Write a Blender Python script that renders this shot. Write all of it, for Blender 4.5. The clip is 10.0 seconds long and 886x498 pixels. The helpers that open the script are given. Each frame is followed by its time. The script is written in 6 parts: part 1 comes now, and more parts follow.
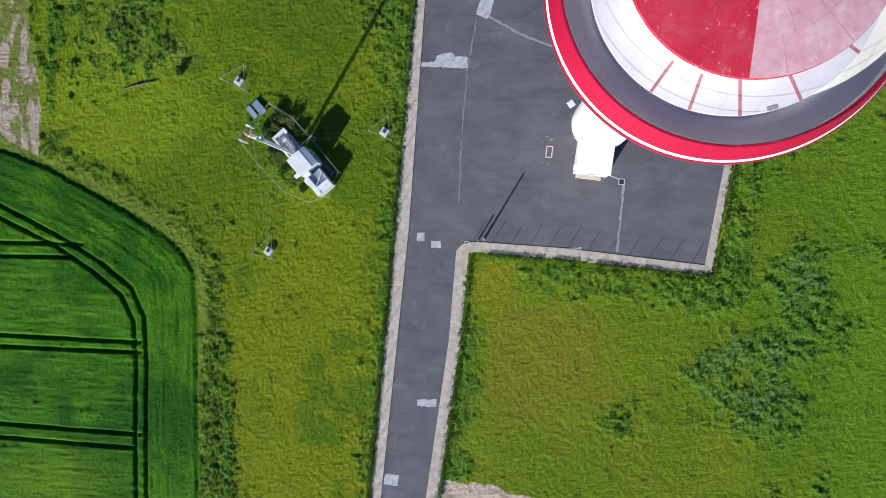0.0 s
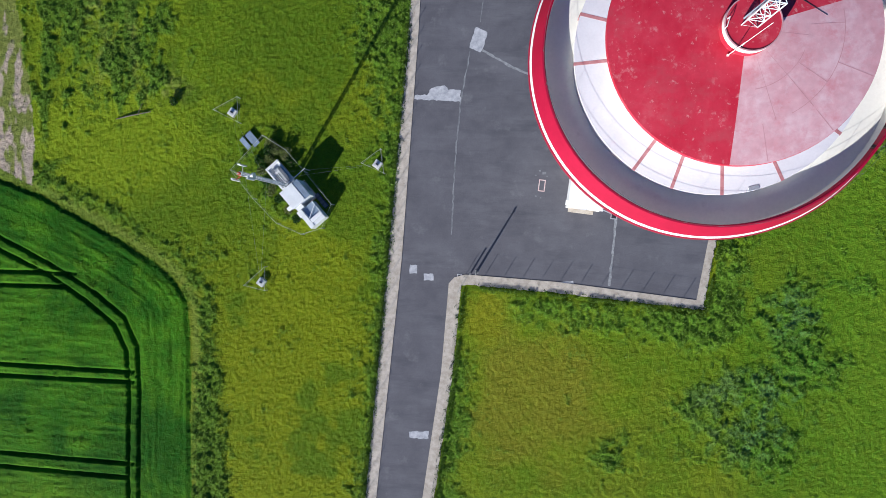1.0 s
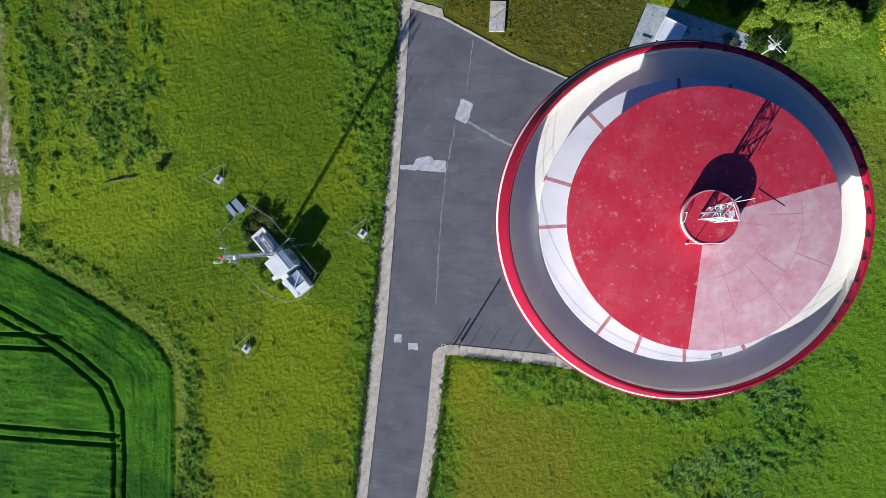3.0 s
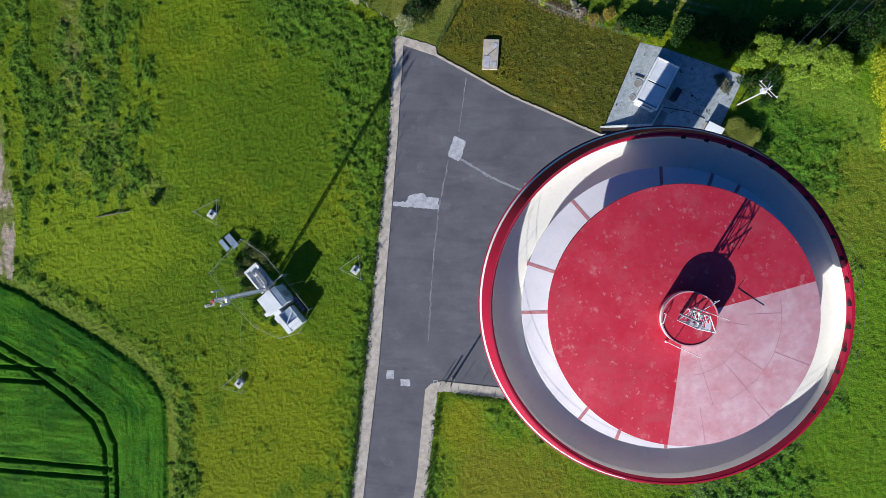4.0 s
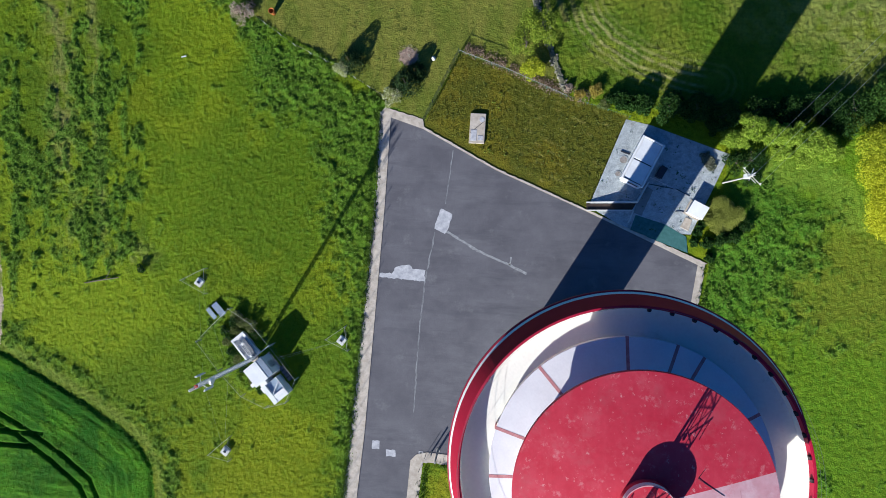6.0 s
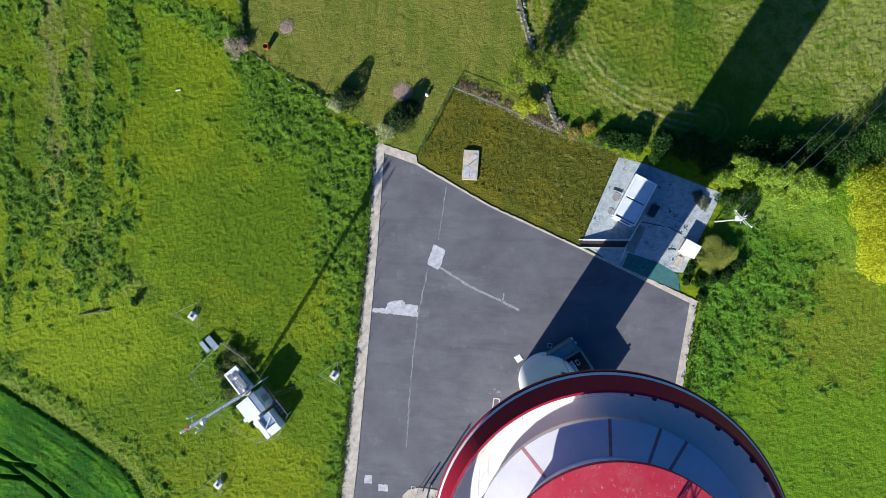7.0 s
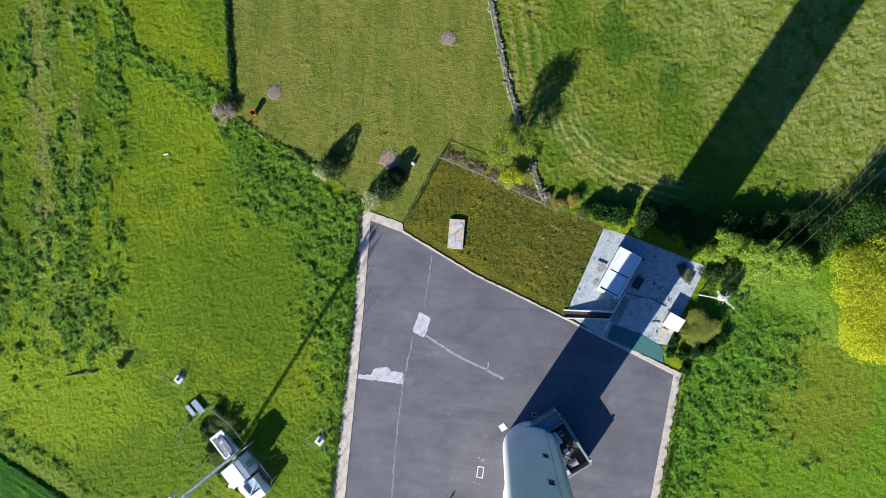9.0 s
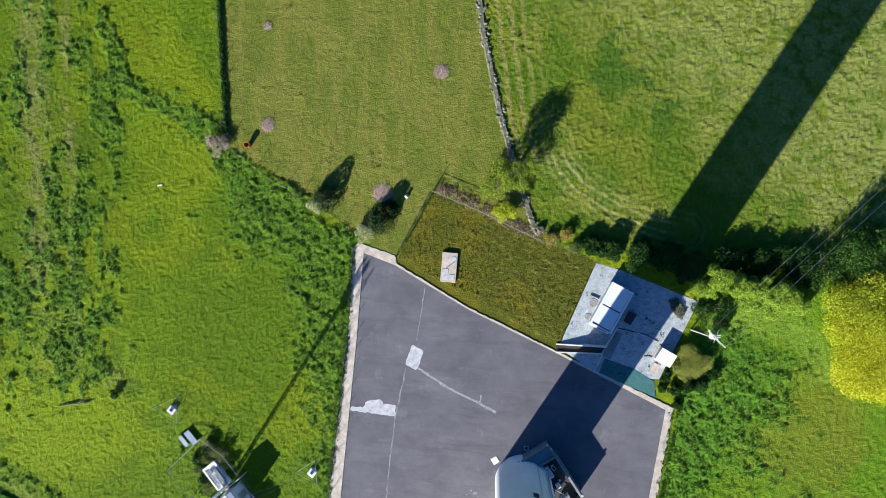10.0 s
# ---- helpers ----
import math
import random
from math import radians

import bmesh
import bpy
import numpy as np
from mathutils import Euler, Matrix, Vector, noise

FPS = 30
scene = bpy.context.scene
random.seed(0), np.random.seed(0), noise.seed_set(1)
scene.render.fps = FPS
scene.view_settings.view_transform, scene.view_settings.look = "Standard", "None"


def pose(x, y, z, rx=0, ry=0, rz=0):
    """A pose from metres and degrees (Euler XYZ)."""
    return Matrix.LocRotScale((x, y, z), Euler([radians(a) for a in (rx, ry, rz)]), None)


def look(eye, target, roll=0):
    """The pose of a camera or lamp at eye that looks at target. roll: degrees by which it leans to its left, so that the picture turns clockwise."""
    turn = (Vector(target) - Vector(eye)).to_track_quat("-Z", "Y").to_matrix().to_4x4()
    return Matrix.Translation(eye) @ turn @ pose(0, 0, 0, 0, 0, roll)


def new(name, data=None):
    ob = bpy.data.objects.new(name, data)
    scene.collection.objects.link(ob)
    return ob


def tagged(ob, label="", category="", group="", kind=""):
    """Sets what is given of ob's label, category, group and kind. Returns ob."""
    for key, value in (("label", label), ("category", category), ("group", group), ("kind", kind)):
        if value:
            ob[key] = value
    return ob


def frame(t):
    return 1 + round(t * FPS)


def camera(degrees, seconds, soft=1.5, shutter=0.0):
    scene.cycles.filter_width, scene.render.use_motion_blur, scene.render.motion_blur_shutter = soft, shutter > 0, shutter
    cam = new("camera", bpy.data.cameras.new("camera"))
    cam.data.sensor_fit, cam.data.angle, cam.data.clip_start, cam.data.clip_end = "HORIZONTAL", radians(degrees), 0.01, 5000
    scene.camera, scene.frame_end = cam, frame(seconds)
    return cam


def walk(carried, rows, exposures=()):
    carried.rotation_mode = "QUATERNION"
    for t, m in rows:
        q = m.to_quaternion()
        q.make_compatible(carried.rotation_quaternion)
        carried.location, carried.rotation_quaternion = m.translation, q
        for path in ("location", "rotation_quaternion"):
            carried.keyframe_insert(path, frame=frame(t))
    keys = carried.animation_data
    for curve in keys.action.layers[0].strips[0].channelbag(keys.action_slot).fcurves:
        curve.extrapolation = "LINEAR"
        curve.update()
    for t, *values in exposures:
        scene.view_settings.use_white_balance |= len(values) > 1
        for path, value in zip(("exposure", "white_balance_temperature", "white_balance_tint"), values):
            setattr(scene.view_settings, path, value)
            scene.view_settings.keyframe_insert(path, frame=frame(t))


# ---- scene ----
# camera
cam = camera(77.0, 10.0, soft=0.55)
ROWS = [
    (0, 1.54, 0.346, 71.357, -1.006, 5.497, 0.697),
    (0.5, 1.963, 2.441, 71.329, -1.02, 5.49, 0.793),
    (1, 2.408, 4.61, 71.293, -1.031, 5.484, 0.889),
    (1.5, 2.861, 6.84, 71.253, -1.039, 5.478, 0.984),
    (2, 3.313, 9.118, 71.211, -1.045, 5.473, 1.08),
    (2.5, 3.756, 11.433, 71.171, -1.048, 5.468, 1.175),
    (3.25, 4.394, 14.95, 71.114, -1.048, 5.462, 1.317),
    (4, 4.999, 18.49, 71.064, -1.042, 5.456, 1.458),
    (4.5, 5.385, 20.847, 71.035, -1.034, 5.453, 1.552),
    (5, 5.76, 23.194, 71.007, -1.024, 5.45, 1.646),
    (5.5, 6.128, 25.523, 70.982, -1.011, 5.448, 1.739),
    (6.25, 6.675, 28.971, 70.945, -0.987, 5.446, 1.879),
    (7, 7.225, 32.355, 70.907, -0.957, 5.444, 2.018),
    (7.5, 7.597, 34.572, 70.881, -0.933, 5.444, 2.111),
    (8, 7.973, 36.757, 70.854, -0.907, 5.444, 2.203),
    (8.5, 8.353, 38.912, 70.826, -0.878, 5.444, 2.295),
    (9, 8.733, 41.041, 70.798, -0.847, 5.445, 2.386),
    (9.5, 9.105, 43.148, 70.773, -0.812, 5.447, 2.478),
    (10, 9.459, 45.241, 70.752, -0.775, 5.449, 2.569),
]
walk(cam, [(t, pose(x, y, z, rx, ry, rz)) for t, x, y, z, rx, ry, rz in ROWS], exposures=[(0.0, 0.74, 5650, 12), (2.5, 0.68, 5650, 11), (4.0, 0.66, 5650, 11), (5.5, 0.8, 5650, 11), (7.0, 1.1, 5750, 10), (8.5, 1.22, 5800, 10.5), (10.0, 1.3, 5850, 11)])

# world and sun: low evening sun, shadows run to azimuth 60 degrees from +x
SUN_EL = radians(22.5)
SUN_TO = Vector((0.505, 0.863, 0)).normalized()
world = bpy.data.worlds.new("world")
scene.world = world
world.use_nodes = True
wn = world.node_tree.nodes
sky = wn.new("ShaderNodeTexSky")
sky.sky_type = "NISHITA"
sky.sun_disc = False
sky.sun_elevation = SUN_EL
sky.altitude = 300
sky.air_density = 1.0
sky.dust_density = 1.6
sky.ozone_density = 8.0
sky.sun_rotation = math.atan2(-SUN_TO.x, -SUN_TO.y)
wn["Background"].inputs["Strength"].default_value = 0.056
deep = wn.new("ShaderNodeHueSaturation")
deep.inputs["Hue"].default_value = 0.503
deep.inputs["Saturation"].default_value = 1.15
world.node_tree.links.new(sky.outputs[0], deep.inputs["Color"])
world.node_tree.links.new(deep.outputs[0], wn["Background"].inputs[0])
sun_data = bpy.data.lights.new("sun", "SUN")
sun_data.energy = 5.0
sun_data.angle = radians(0.5)
sun_data.color = (1.0, 0.93, 0.79)
sun = new("sun", sun_data)
sun_dir = SUN_TO * math.cos(SUN_EL) - Vector((0, 0, math.sin(SUN_EL)))
sun.matrix_world = look(-sun_dir * 150, (0, 0, 0))


# ---- materials ----
def mat(name, col, rough=0.8, metal=0.0, var=None, scale=1.0, bump=0.0, bscale=20.0, fine=0.0, fscale=30.0, rand=0.0, spec=0.3):
    """Two-scale procedural surface: col to var by a broad noise, a fine grain, relief, and a per-piece shift."""
    m = bpy.data.materials.new(name)
    m.use_nodes = True
    n, l = m.node_tree.nodes, m.node_tree.links
    b = n["Principled BSDF"]
    b.inputs["Roughness"].default_value = rough
    b.inputs["Metallic"].default_value = metal
    b.inputs["Specular IOR Level"].default_value = spec
    geo = n.new("ShaderNodeNewGeometry")
    last = None
    if var is not None:
        t1 = n.new("ShaderNodeTexNoise")
        t1.inputs["Scale"].default_value = scale
        t1.inputs["Detail"].default_value = 6
        t1.inputs["Roughness"].default_value = 0.65
        l.new(geo.outputs["Position"], t1.inputs["Vector"])
        ramp = n.new("ShaderNodeValToRGB")
        ramp.color_ramp.elements[0].position, ramp.color_ramp.elements[1].position = 0.35, 0.66
        ramp.color_ramp.elements[0].color, ramp.color_ramp.elements[1].color = (*col, 1), (*var, 1)
        l.new(t1.outputs["Fac"], ramp.inputs["Fac"])
        last = ramp.outputs["Color"]
    if last is None:
        rgb = n.new("ShaderNodeRGB")
        rgb.outputs[0].default_value = (*col, 1)
        last = rgb.outputs[0]
    if fine or rand:
        hsv = n.new("ShaderNodeHueSaturation")
        l.new(last, hsv.inputs["Color"])
        add = n.new("ShaderNodeMath")
        add.operation = "MULTIPLY_ADD"
        t2 = n.new("ShaderNodeTexNoise")
        t2.inputs["Scale"].default_value = fscale
        t2.inputs["Detail"].default_value = 4
        l.new(geo.outputs["Position"], t2.inputs["Vector"])
        l.new(t2.outputs["Fac"], add.inputs[0])
        add.inputs[1].default_value = 2 * fine
        add.inputs[2].default_value = 1 - fine - rand / 2
        val = add.outputs[0]
        if rand:
            oi = n.new("ShaderNodeObjectInfo")
            add2 = n.new("ShaderNodeMath")
            add2.operation = "MULTIPLY_ADD"
            l.new(oi.outputs["Random"], add2.inputs[0])
            add2.inputs[1].default_value = rand
            l.new(val, add2.inputs[2])
            val = add2.outputs[0]
        l.new(val, hsv.inputs["Value"])
        last = hsv.outputs["Color"]
    l.new(last, b.inputs["Base Color"])
    if bump:
        t3 = n.new("ShaderNodeTexNoise")
        t3.inputs["Scale"].default_value = bscale
        t3.inputs["Detail"].default_value = 5
        l.new(geo.outputs["Position"], t3.inputs["Vector"])
        bp = n.new("ShaderNodeBump")
        bp.inputs["Strength"].default_value = 1.0
        bp.inputs["Distance"].default_value = bump
        l.new(t3.outputs["Fac"], bp.inputs["Height"])
        l.new(bp.outputs["Normal"], b.inputs["Normal"])
    return m


def cover_mat():
    """Living ground cover: the mesh's own cover colour, broken up by clump and blade noises, with fine relief."""
    m = bpy.data.materials.new("ground_cover")
    m.use_nodes = True
    n, l = m.node_tree.nodes, m.node_tree.links
    b = n["Principled BSDF"]
    b.inputs["Roughness"].default_value = 0.9
    b.inputs["Specular IOR Level"].default_value = 0.1
    geo = n.new("ShaderNodeNewGeometry")
    at = n.new("ShaderNodeAttribute")
    at.attribute_name = "cover"

    def tex(scale, detail, rough=0.6):
        t = n.new("ShaderNodeTexNoise")
        t.inputs["Scale"].default_value = scale
        t.inputs["Detail"].default_value = detail
        t.inputs["Roughness"].default_value = rough
        l.new(geo.outputs["Position"], t.inputs["Vector"])
        return t.outputs["Fac"]

    def ranged(fac, lo, hi):
        r = n.new("ShaderNodeMapRange")
        r.inputs["From Min"].default_value, r.inputs["From Max"].default_value = 0.3, 0.7
        r.inputs["To Min"].default_value, r.inputs["To Max"].default_value = lo, hi
        l.new(fac, r.inputs["Value"])
        return r.outputs[0]

    hs = n.new("ShaderNodeHueSaturation")
    l.new(at.outputs["Color"], hs.inputs["Color"])
    l.new(ranged(tex(1.3, 5, 0.65), 0.487, 0.513), hs.inputs["Hue"])
    mul = n.new("ShaderNodeMath")
    mul.operation = "MULTIPLY"
    l.new(ranged(tex(8.0, 4, 0.75), 0.58, 1.42), mul.inputs[0])
    l.new(ranged(tex(0.8, 4, 0.6), 0.9, 1.1), mul.inputs[1])
    l.new(mul.outputs[0], hs.inputs["Value"])
    l.new(hs.outputs["Color"], b.inputs["Base Color"])
    bp = n.new("ShaderNodeBump")
    bp.inputs["Strength"].default_value = 1.0
    bp.inputs["Distance"].default_value = 0.17
    l.new(tex(5.5, 4, 0.7), bp.inputs["Height"])
    l.new(bp.outputs["Normal"], b.inputs["Normal"])
    return m


M_COVER = cover_mat()
M_ASPHALT = mat("asphalt", (0.094, 0.09, 0.101), 0.9, var=(0.13, 0.125, 0.137), scale=0.22, bump=0.006, bscale=60, fine=0.14, fscale=7)
M_CONC = mat("worn_concrete", (0.36, 0.305, 0.245), 0.9, var=(0.53, 0.465, 0.385), scale=1.2, bump=0.01, bscale=30, fine=0.15, fscale=14, rand=0.12)
M_PATCHM = mat("pale_road_repair", (0.31, 0.31, 0.33), 0.9, var=(0.52, 0.51, 0.52), scale=1.5, fine=0.15, fscale=10)
M_WHITE = mat("white_paint", (0.72, 0.7, 0.66), 0.6, var=(0.8, 0.79, 0.76), scale=0.5, fine=0.05, fscale=8)
M_LEDGE = mat("lavender_white_paint", (0.61, 0.585, 0.61), 0.7, var=(0.68, 0.655, 0.675), scale=0.5, fine=0.05, fscale=8)
M_RENDER = mat("white_masonry_paint", (0.74, 0.72, 0.67), 0.75, var=(0.82, 0.8, 0.76), scale=0.3, fine=0.05, fscale=5)
M_CREAM = mat("cream_concrete", (0.74, 0.715, 0.64), 0.85, var=(0.8, 0.775, 0.7), scale=0.5, fine=0.06, fscale=6)
M_RED = mat("red_roof_paint", (0.45, 0.012, 0.034), 0.65, var=(0.5, 0.034, 0.06), scale=0.6, fine=0.1, fscale=4)
M_REDRIM = mat("bright_red_parapet_paint", (0.33, 0.001, 0.028), 0.65, var=(0.38, 0.002, 0.034), scale=0.5, fine=0.05, fscale=4)
M_PINK = mat("faded_pink_roof_paint", (0.55, 0.27, 0.29), 0.7, var=(0.6, 0.36, 0.38), scale=0.7, fine=0.15, fscale=3)
M_STEEL = mat("galvanised_steel", (0.5, 0.5, 0.52), 0.45, 0.6, var=(0.62, 0.62, 0.63), scale=3)
M_DARK = mat("dark_steel", (0.04, 0.04, 0.05), 0.5, 0.3)
M_GRAVEL = mat("grey_gravel", (0.27, 0.295, 0.3), 0.95, var=(0.44, 0.47, 0.48), scale=1.6, bump=0.06, bscale=12, fine=0.4, fscale=9)


def overlay(m, col, lo, hi, amount, scale=(1, 1, 1), turn=0.0, size=1.0, detail=7):
    """Lay worn marks of another tone over a material's base colour: a stretched noise, thresholded."""
    n, l = m.node_tree.nodes, m.node_tree.links
    b = n["Principled BSDF"]
    old = b.inputs["Base Color"].links[0].from_socket
    geo = n.new("ShaderNodeNewGeometry")
    mp = n.new("ShaderNodeMapping")
    mp.inputs["Rotation"].default_value = (0, 0, radians(turn))
    mp.inputs["Scale"].default_value = scale
    l.new(geo.outputs["Position"], mp.inputs["Vector"])
    t = n.new("ShaderNodeTexNoise")
    t.inputs["Scale"].default_value = size
    t.inputs["Detail"].default_value = detail
    t.inputs["Roughness"].default_value = 0.7
    l.new(mp.outputs[0], t.inputs["Vector"])
    mr = n.new("ShaderNodeMapRange")
    mr.inputs["From Min"].default_value, mr.inputs["From Max"].default_value = lo, hi
    mr.inputs["To Max"].default_value = amount
    l.new(t.outputs["Fac"], mr.inputs["Value"])
    mx = n.new("ShaderNodeMix")
    mx.data_type = "RGBA"
    l.new(mr.outputs[0], mx.inputs[0])
    l.new(old, mx.inputs[6])
    mx.inputs[7].default_value = (*col, 1)
    l.new(mx.outputs[2], b.inputs["Base Color"])


overlay(M_ASPHALT, (0.17, 0.165, 0.175), 0.5, 0.78, 0.6, (0.25, 1.0, 1), 28, 0.35)
overlay(M_ASPHALT, (0.06, 0.06, 0.07), 0.52, 0.72, 0.5, (0.16, 1.0, 1), 30, 0.5, 4)
overlay(M_ASPHALT, (0.24, 0.235, 0.235), 0.57, 0.76, 0.5, (1, 1, 1), 0, 0.3, 9)
overlay(M_RED, (0.58, 0.17, 0.18), 0.5, 0.74, 0.36, (1, 1, 1), 0, 0.9, 12)
overlay(M_RED, (0.64, 0.3, 0.3), 0.58, 0.7, 0.4, (1, 1, 1), 0, 1.7, 8)
overlay(M_RED, (0.3, 0.006, 0.022), 0.52, 0.7, 0.45, (1, 1, 1), 0, 0.45, 6)
overlay(M_RED, (0.52, 0.06, 0.08), 0.54, 0.74, 0.3, (4, 0.5, 1), 60, 0.7, 6)
overlay(M_RED, (0.68, 0.36, 0.35), 0.62, 0.7, 0.5, (1, 0.8, 1), 35, 3.4, 4)
overlay(M_PINK, (0.68, 0.5, 0.52), 0.48, 0.7, 0.7, (1, 1, 1), 0, 0.9, 9)
overlay(M_PINK, (0.52, 0.12, 0.15), 0.54, 0.72, 0.5, (1, 1, 1), 0, 0.8, 8)
overlay(M_CONC, (0.2, 0.17, 0.11), 0.58, 0.72, 0.6, (1, 1, 1), 0, 2.2, 8)
overlay(M_CONC, (0.12, 0.15, 0.04), 0.66, 0.74, 0.8, (1, 1, 1), 0, 1.1, 9)
overlay(M_RENDER, (0.5, 0.49, 0.45), 0.55, 0.8, 0.35, (1, 1, 0.12), 0, 1.2, 7)
overlay(M_WHITE, (0.55, 0.53, 0.5), 0.56, 0.78, 0.35, (1, 1, 1), 0, 1.3, 8)
overlay(M_LEDGE, (0.52, 0.5, 0.53), 0.56, 0.78, 0.35, (1, 1, 1), 0, 1.3, 8)
overlay(M_CREAM, (0.42, 0.37, 0.3), 0.56, 0.76, 0.4, (1, 1, 1), 0, 1.0, 8)
overlay(M_GRAVEL, (0.2, 0.19, 0.16), 0.55, 0.7, 0.7, (1, 1, 1), 0, 0.9, 9)
overlay(M_GRAVEL, (0.62, 0.64, 0.65), 0.55, 0.7, 0.6, (1, 1, 1), 0, 6.0, 4)


# ---- mesh tools ----
def part(name, bm, material, parent=None, label="", smooth=False):
    me = bpy.data.meshes.new(name)
    bmesh.ops.recalc_face_normals(bm, faces=bm.faces)
    if smooth:
        for f in bm.faces:
            f.smooth = True
    bm.to_mesh(me)
    bm.free()
    ob = new(name, me)
    for mm in (material if isinstance(material, (list, tuple)) else [material]):
        me.materials.append(mm)
    if parent is not None:
        ob.parent = parent
    return tagged(ob, label)


def empty(name, x=0, y=0, z=0, rz=0):
    e = new(name)
    e.matrix_world = pose(x, y, z, 0, 0, rz)
    e.matrix_basis = pose(x, y, z, 0, 0, rz)
    return e


def box_bm(bm, x0, x1, y0, y1, z0, z1, m=None, bevel=0.0):
    vs = [bm.verts.new((x, y, z)) for x in (x0, x1) for y in (y0, y1) for z in (z0, z1)]
    fs = [bm.faces.new([vs[i] for i in q]) for q in ((0, 1, 3, 2), (4, 6, 7, 5), (0, 4, 5, 1), (2, 3, 7, 6), (0, 2, 6, 4), (1, 5, 7, 3))]
    if bevel:
        es = list({e for f in fs for e in f.edges})
        r = bmesh.ops.bevel(bm, geom=es, offset=bevel, segments=1, affect="EDGES")
        vs = list({v for f in r["faces"] for v in f.verts} | {v for v in vs if v.is_valid})
    if m is not None:
        bmesh.ops.transform(bm, matrix=m, verts=[v for v in vs if v.is_valid])
    return bm


def box(x0, x1, y0, y1, z0, z1, bevel=0.0, m=None):
    return box_bm(bmesh.new(), x0, x1, y0, y1, z0, z1, m, bevel)


def prism(pts, z0, z1, bevel=0.0):
    bm = bmesh.new()
    lo = [bm.verts.new((x, y, z0)) for x, y in pts]
    hi = [bm.verts.new((x, y, z1)) for x, y in pts]
    top = bm.faces.new(hi)
    bm.faces.new(lo[::-1])
    k = len(pts)
    for i in range(k):
        bm.faces.new((lo[i], lo[(i + 1) % k], hi[(i + 1) % k], hi[i]))
    if bevel:
        bmesh.ops.bevel(bm, geom=list(top.edges), offset=bevel, segments=1, affect="EDGES")
    return bm


def rod_bm(bm, a, b, r=0.03, n=6, r2=None):
    a, b = Vector(a), Vector(b)
    d = b - a
    q = d.to_track_quat("Z", "Y").to_matrix()
    r2 = r if r2 is None else r2
    ra = [bm.verts.new(a + q @ Vector((r * math.cos(2 * math.pi * i / n), r * math.sin(2 * math.pi * i / n), 0))) for i in range(n)]
    rb = [bm.verts.new(b + q @ Vector((r2 * math.cos(2 * math.pi * i / n), r2 * math.sin(2 * math.pi * i / n), 0))) for i in range(n)]
    for i in range(n):
        bm.faces.new((ra[i], ra[(i + 1) % n], rb[(i + 1) % n], rb[i]))
    bm.faces.new(ra[::-1])
    bm.faces.new(rb)
    return bm


def rod(a, b, r=0.03, n=6, r2=None):
    return rod_bm(bmesh.new(), a, b, r, n, r2)


def lathe(profile, n=96, a0=0.0, a1=360.0, close=False):
    """Turn (r, z) pairs round the z axis."""
    bm = bmesh.new()
    full = abs(a1 - a0) >= 360
    cols = n if full else n + 1
    rings = []
    for i in range(cols):
        a = radians(a0 + (a1 - a0) * i / n)
        rings.append([bm.verts.new((r * math.cos(a), r * math.sin(a), z)) for r, z in profile])
    k = len(profile)
    for i in range(n):
        p, q = rings[i], rings[(i + 1) % cols]
        for j in range(k if close else k - 1):
            bm.faces.new((p[j], q[j], q[(j + 1) % k], p[(j + 1) % k]))
    bmesh.ops.remove_doubles(bm, verts=bm.verts, dist=1e-4)
    return bm


def inside(x, y, poly):
    hit = np.zeros(x.shape, bool)
    k = len(poly)
    for i in range(k):
        (xa, ya), (xb, yb) = poly[i], poly[(i + 1) % k]
        if ya == yb:
            continue
        c = ((ya > y) != (yb > y)) & (x < (xb - xa) * (y - ya) / (yb - ya) + xa)
        hit ^= c
    return hit


def dist_line(x, y, pts):
    """Distance to an open polyline."""
    d = np.full(x.shape, 1e9)
    for (xa, ya), (xb, yb) in zip(pts[:-1], pts[1:]):
        ux, uy = xb - xa, yb - ya
        s = np.clip(((x - xa) * ux + (y - ya) * uy) / (ux * ux + uy * uy), 0, 1)
        d = np.minimum(d, np.hypot(x - xa - s * ux, y - ya - s * uy))
    return d


def vnoise(x, y, cell, seed):
    """Smooth value noise in 0..1."""
    rng = np.random.RandomState(seed)
    tab = rng.rand(256, 256)
    u, v = x / cell, y / cell
    iu, iv = np.floor(u).astype(int), np.floor(v).astype(int)
    fu, fv = u - iu, v - iv
    fu, fv = fu * fu * (3 - 2 * fu), fv * fv * (3 - 2 * fv)
    g = lambda a, b: tab[a % 256, b % 256]
    return (g(iu, iv) * (1 - fu) + g(iu + 1, iv) * fu) * (1 - fv) + (g(iu, iv + 1) * (1 - fu) + g(iu + 1, iv + 1) * fu) * fv


# ---- ground ----
PAVE = [(-13.3, -36.0), (-9.75, 1.9), (-8.0, 31.0), (-7.5, 43.0), (-3.3, 41.6), (6.2, 36.5), (17.6, 31.6), (31.2, 25.4), (29.2, 10.0), (27.1, -2.55), (10.2, -0.7), (-1.5, 0.0), (-2.9, -0.4), (-3.6, -1.2), (-4.4, -12.6), (-7.5, -36.0)]
CROP = [(-90, 22.0), (-67.3, 12.2), (-61.0, 10.0), (-54.7, 6.9), (-48.1, 3.5), (-43.2, 0.5), (-40.8, -1.4), (-38.8, -4.4), (-38.4, -10.5), (-38.3, -21.2), (-38.0, -36), (-38, -60), (-90, -60)]
SOIL = [(-90, 25), (-67.3, 14.3), (-61.4, 10.8), (-61.0, 17.0), (-62.0, 24.7), (-63.3, 33), (-64.2, 43), (-66, 50), (-90, 50)]
SOIL_S = [(-5.4, -31.0), (0.6, -31.3), (6.0, -32.7), (20, -37), (20, -60), (-7, -60)]
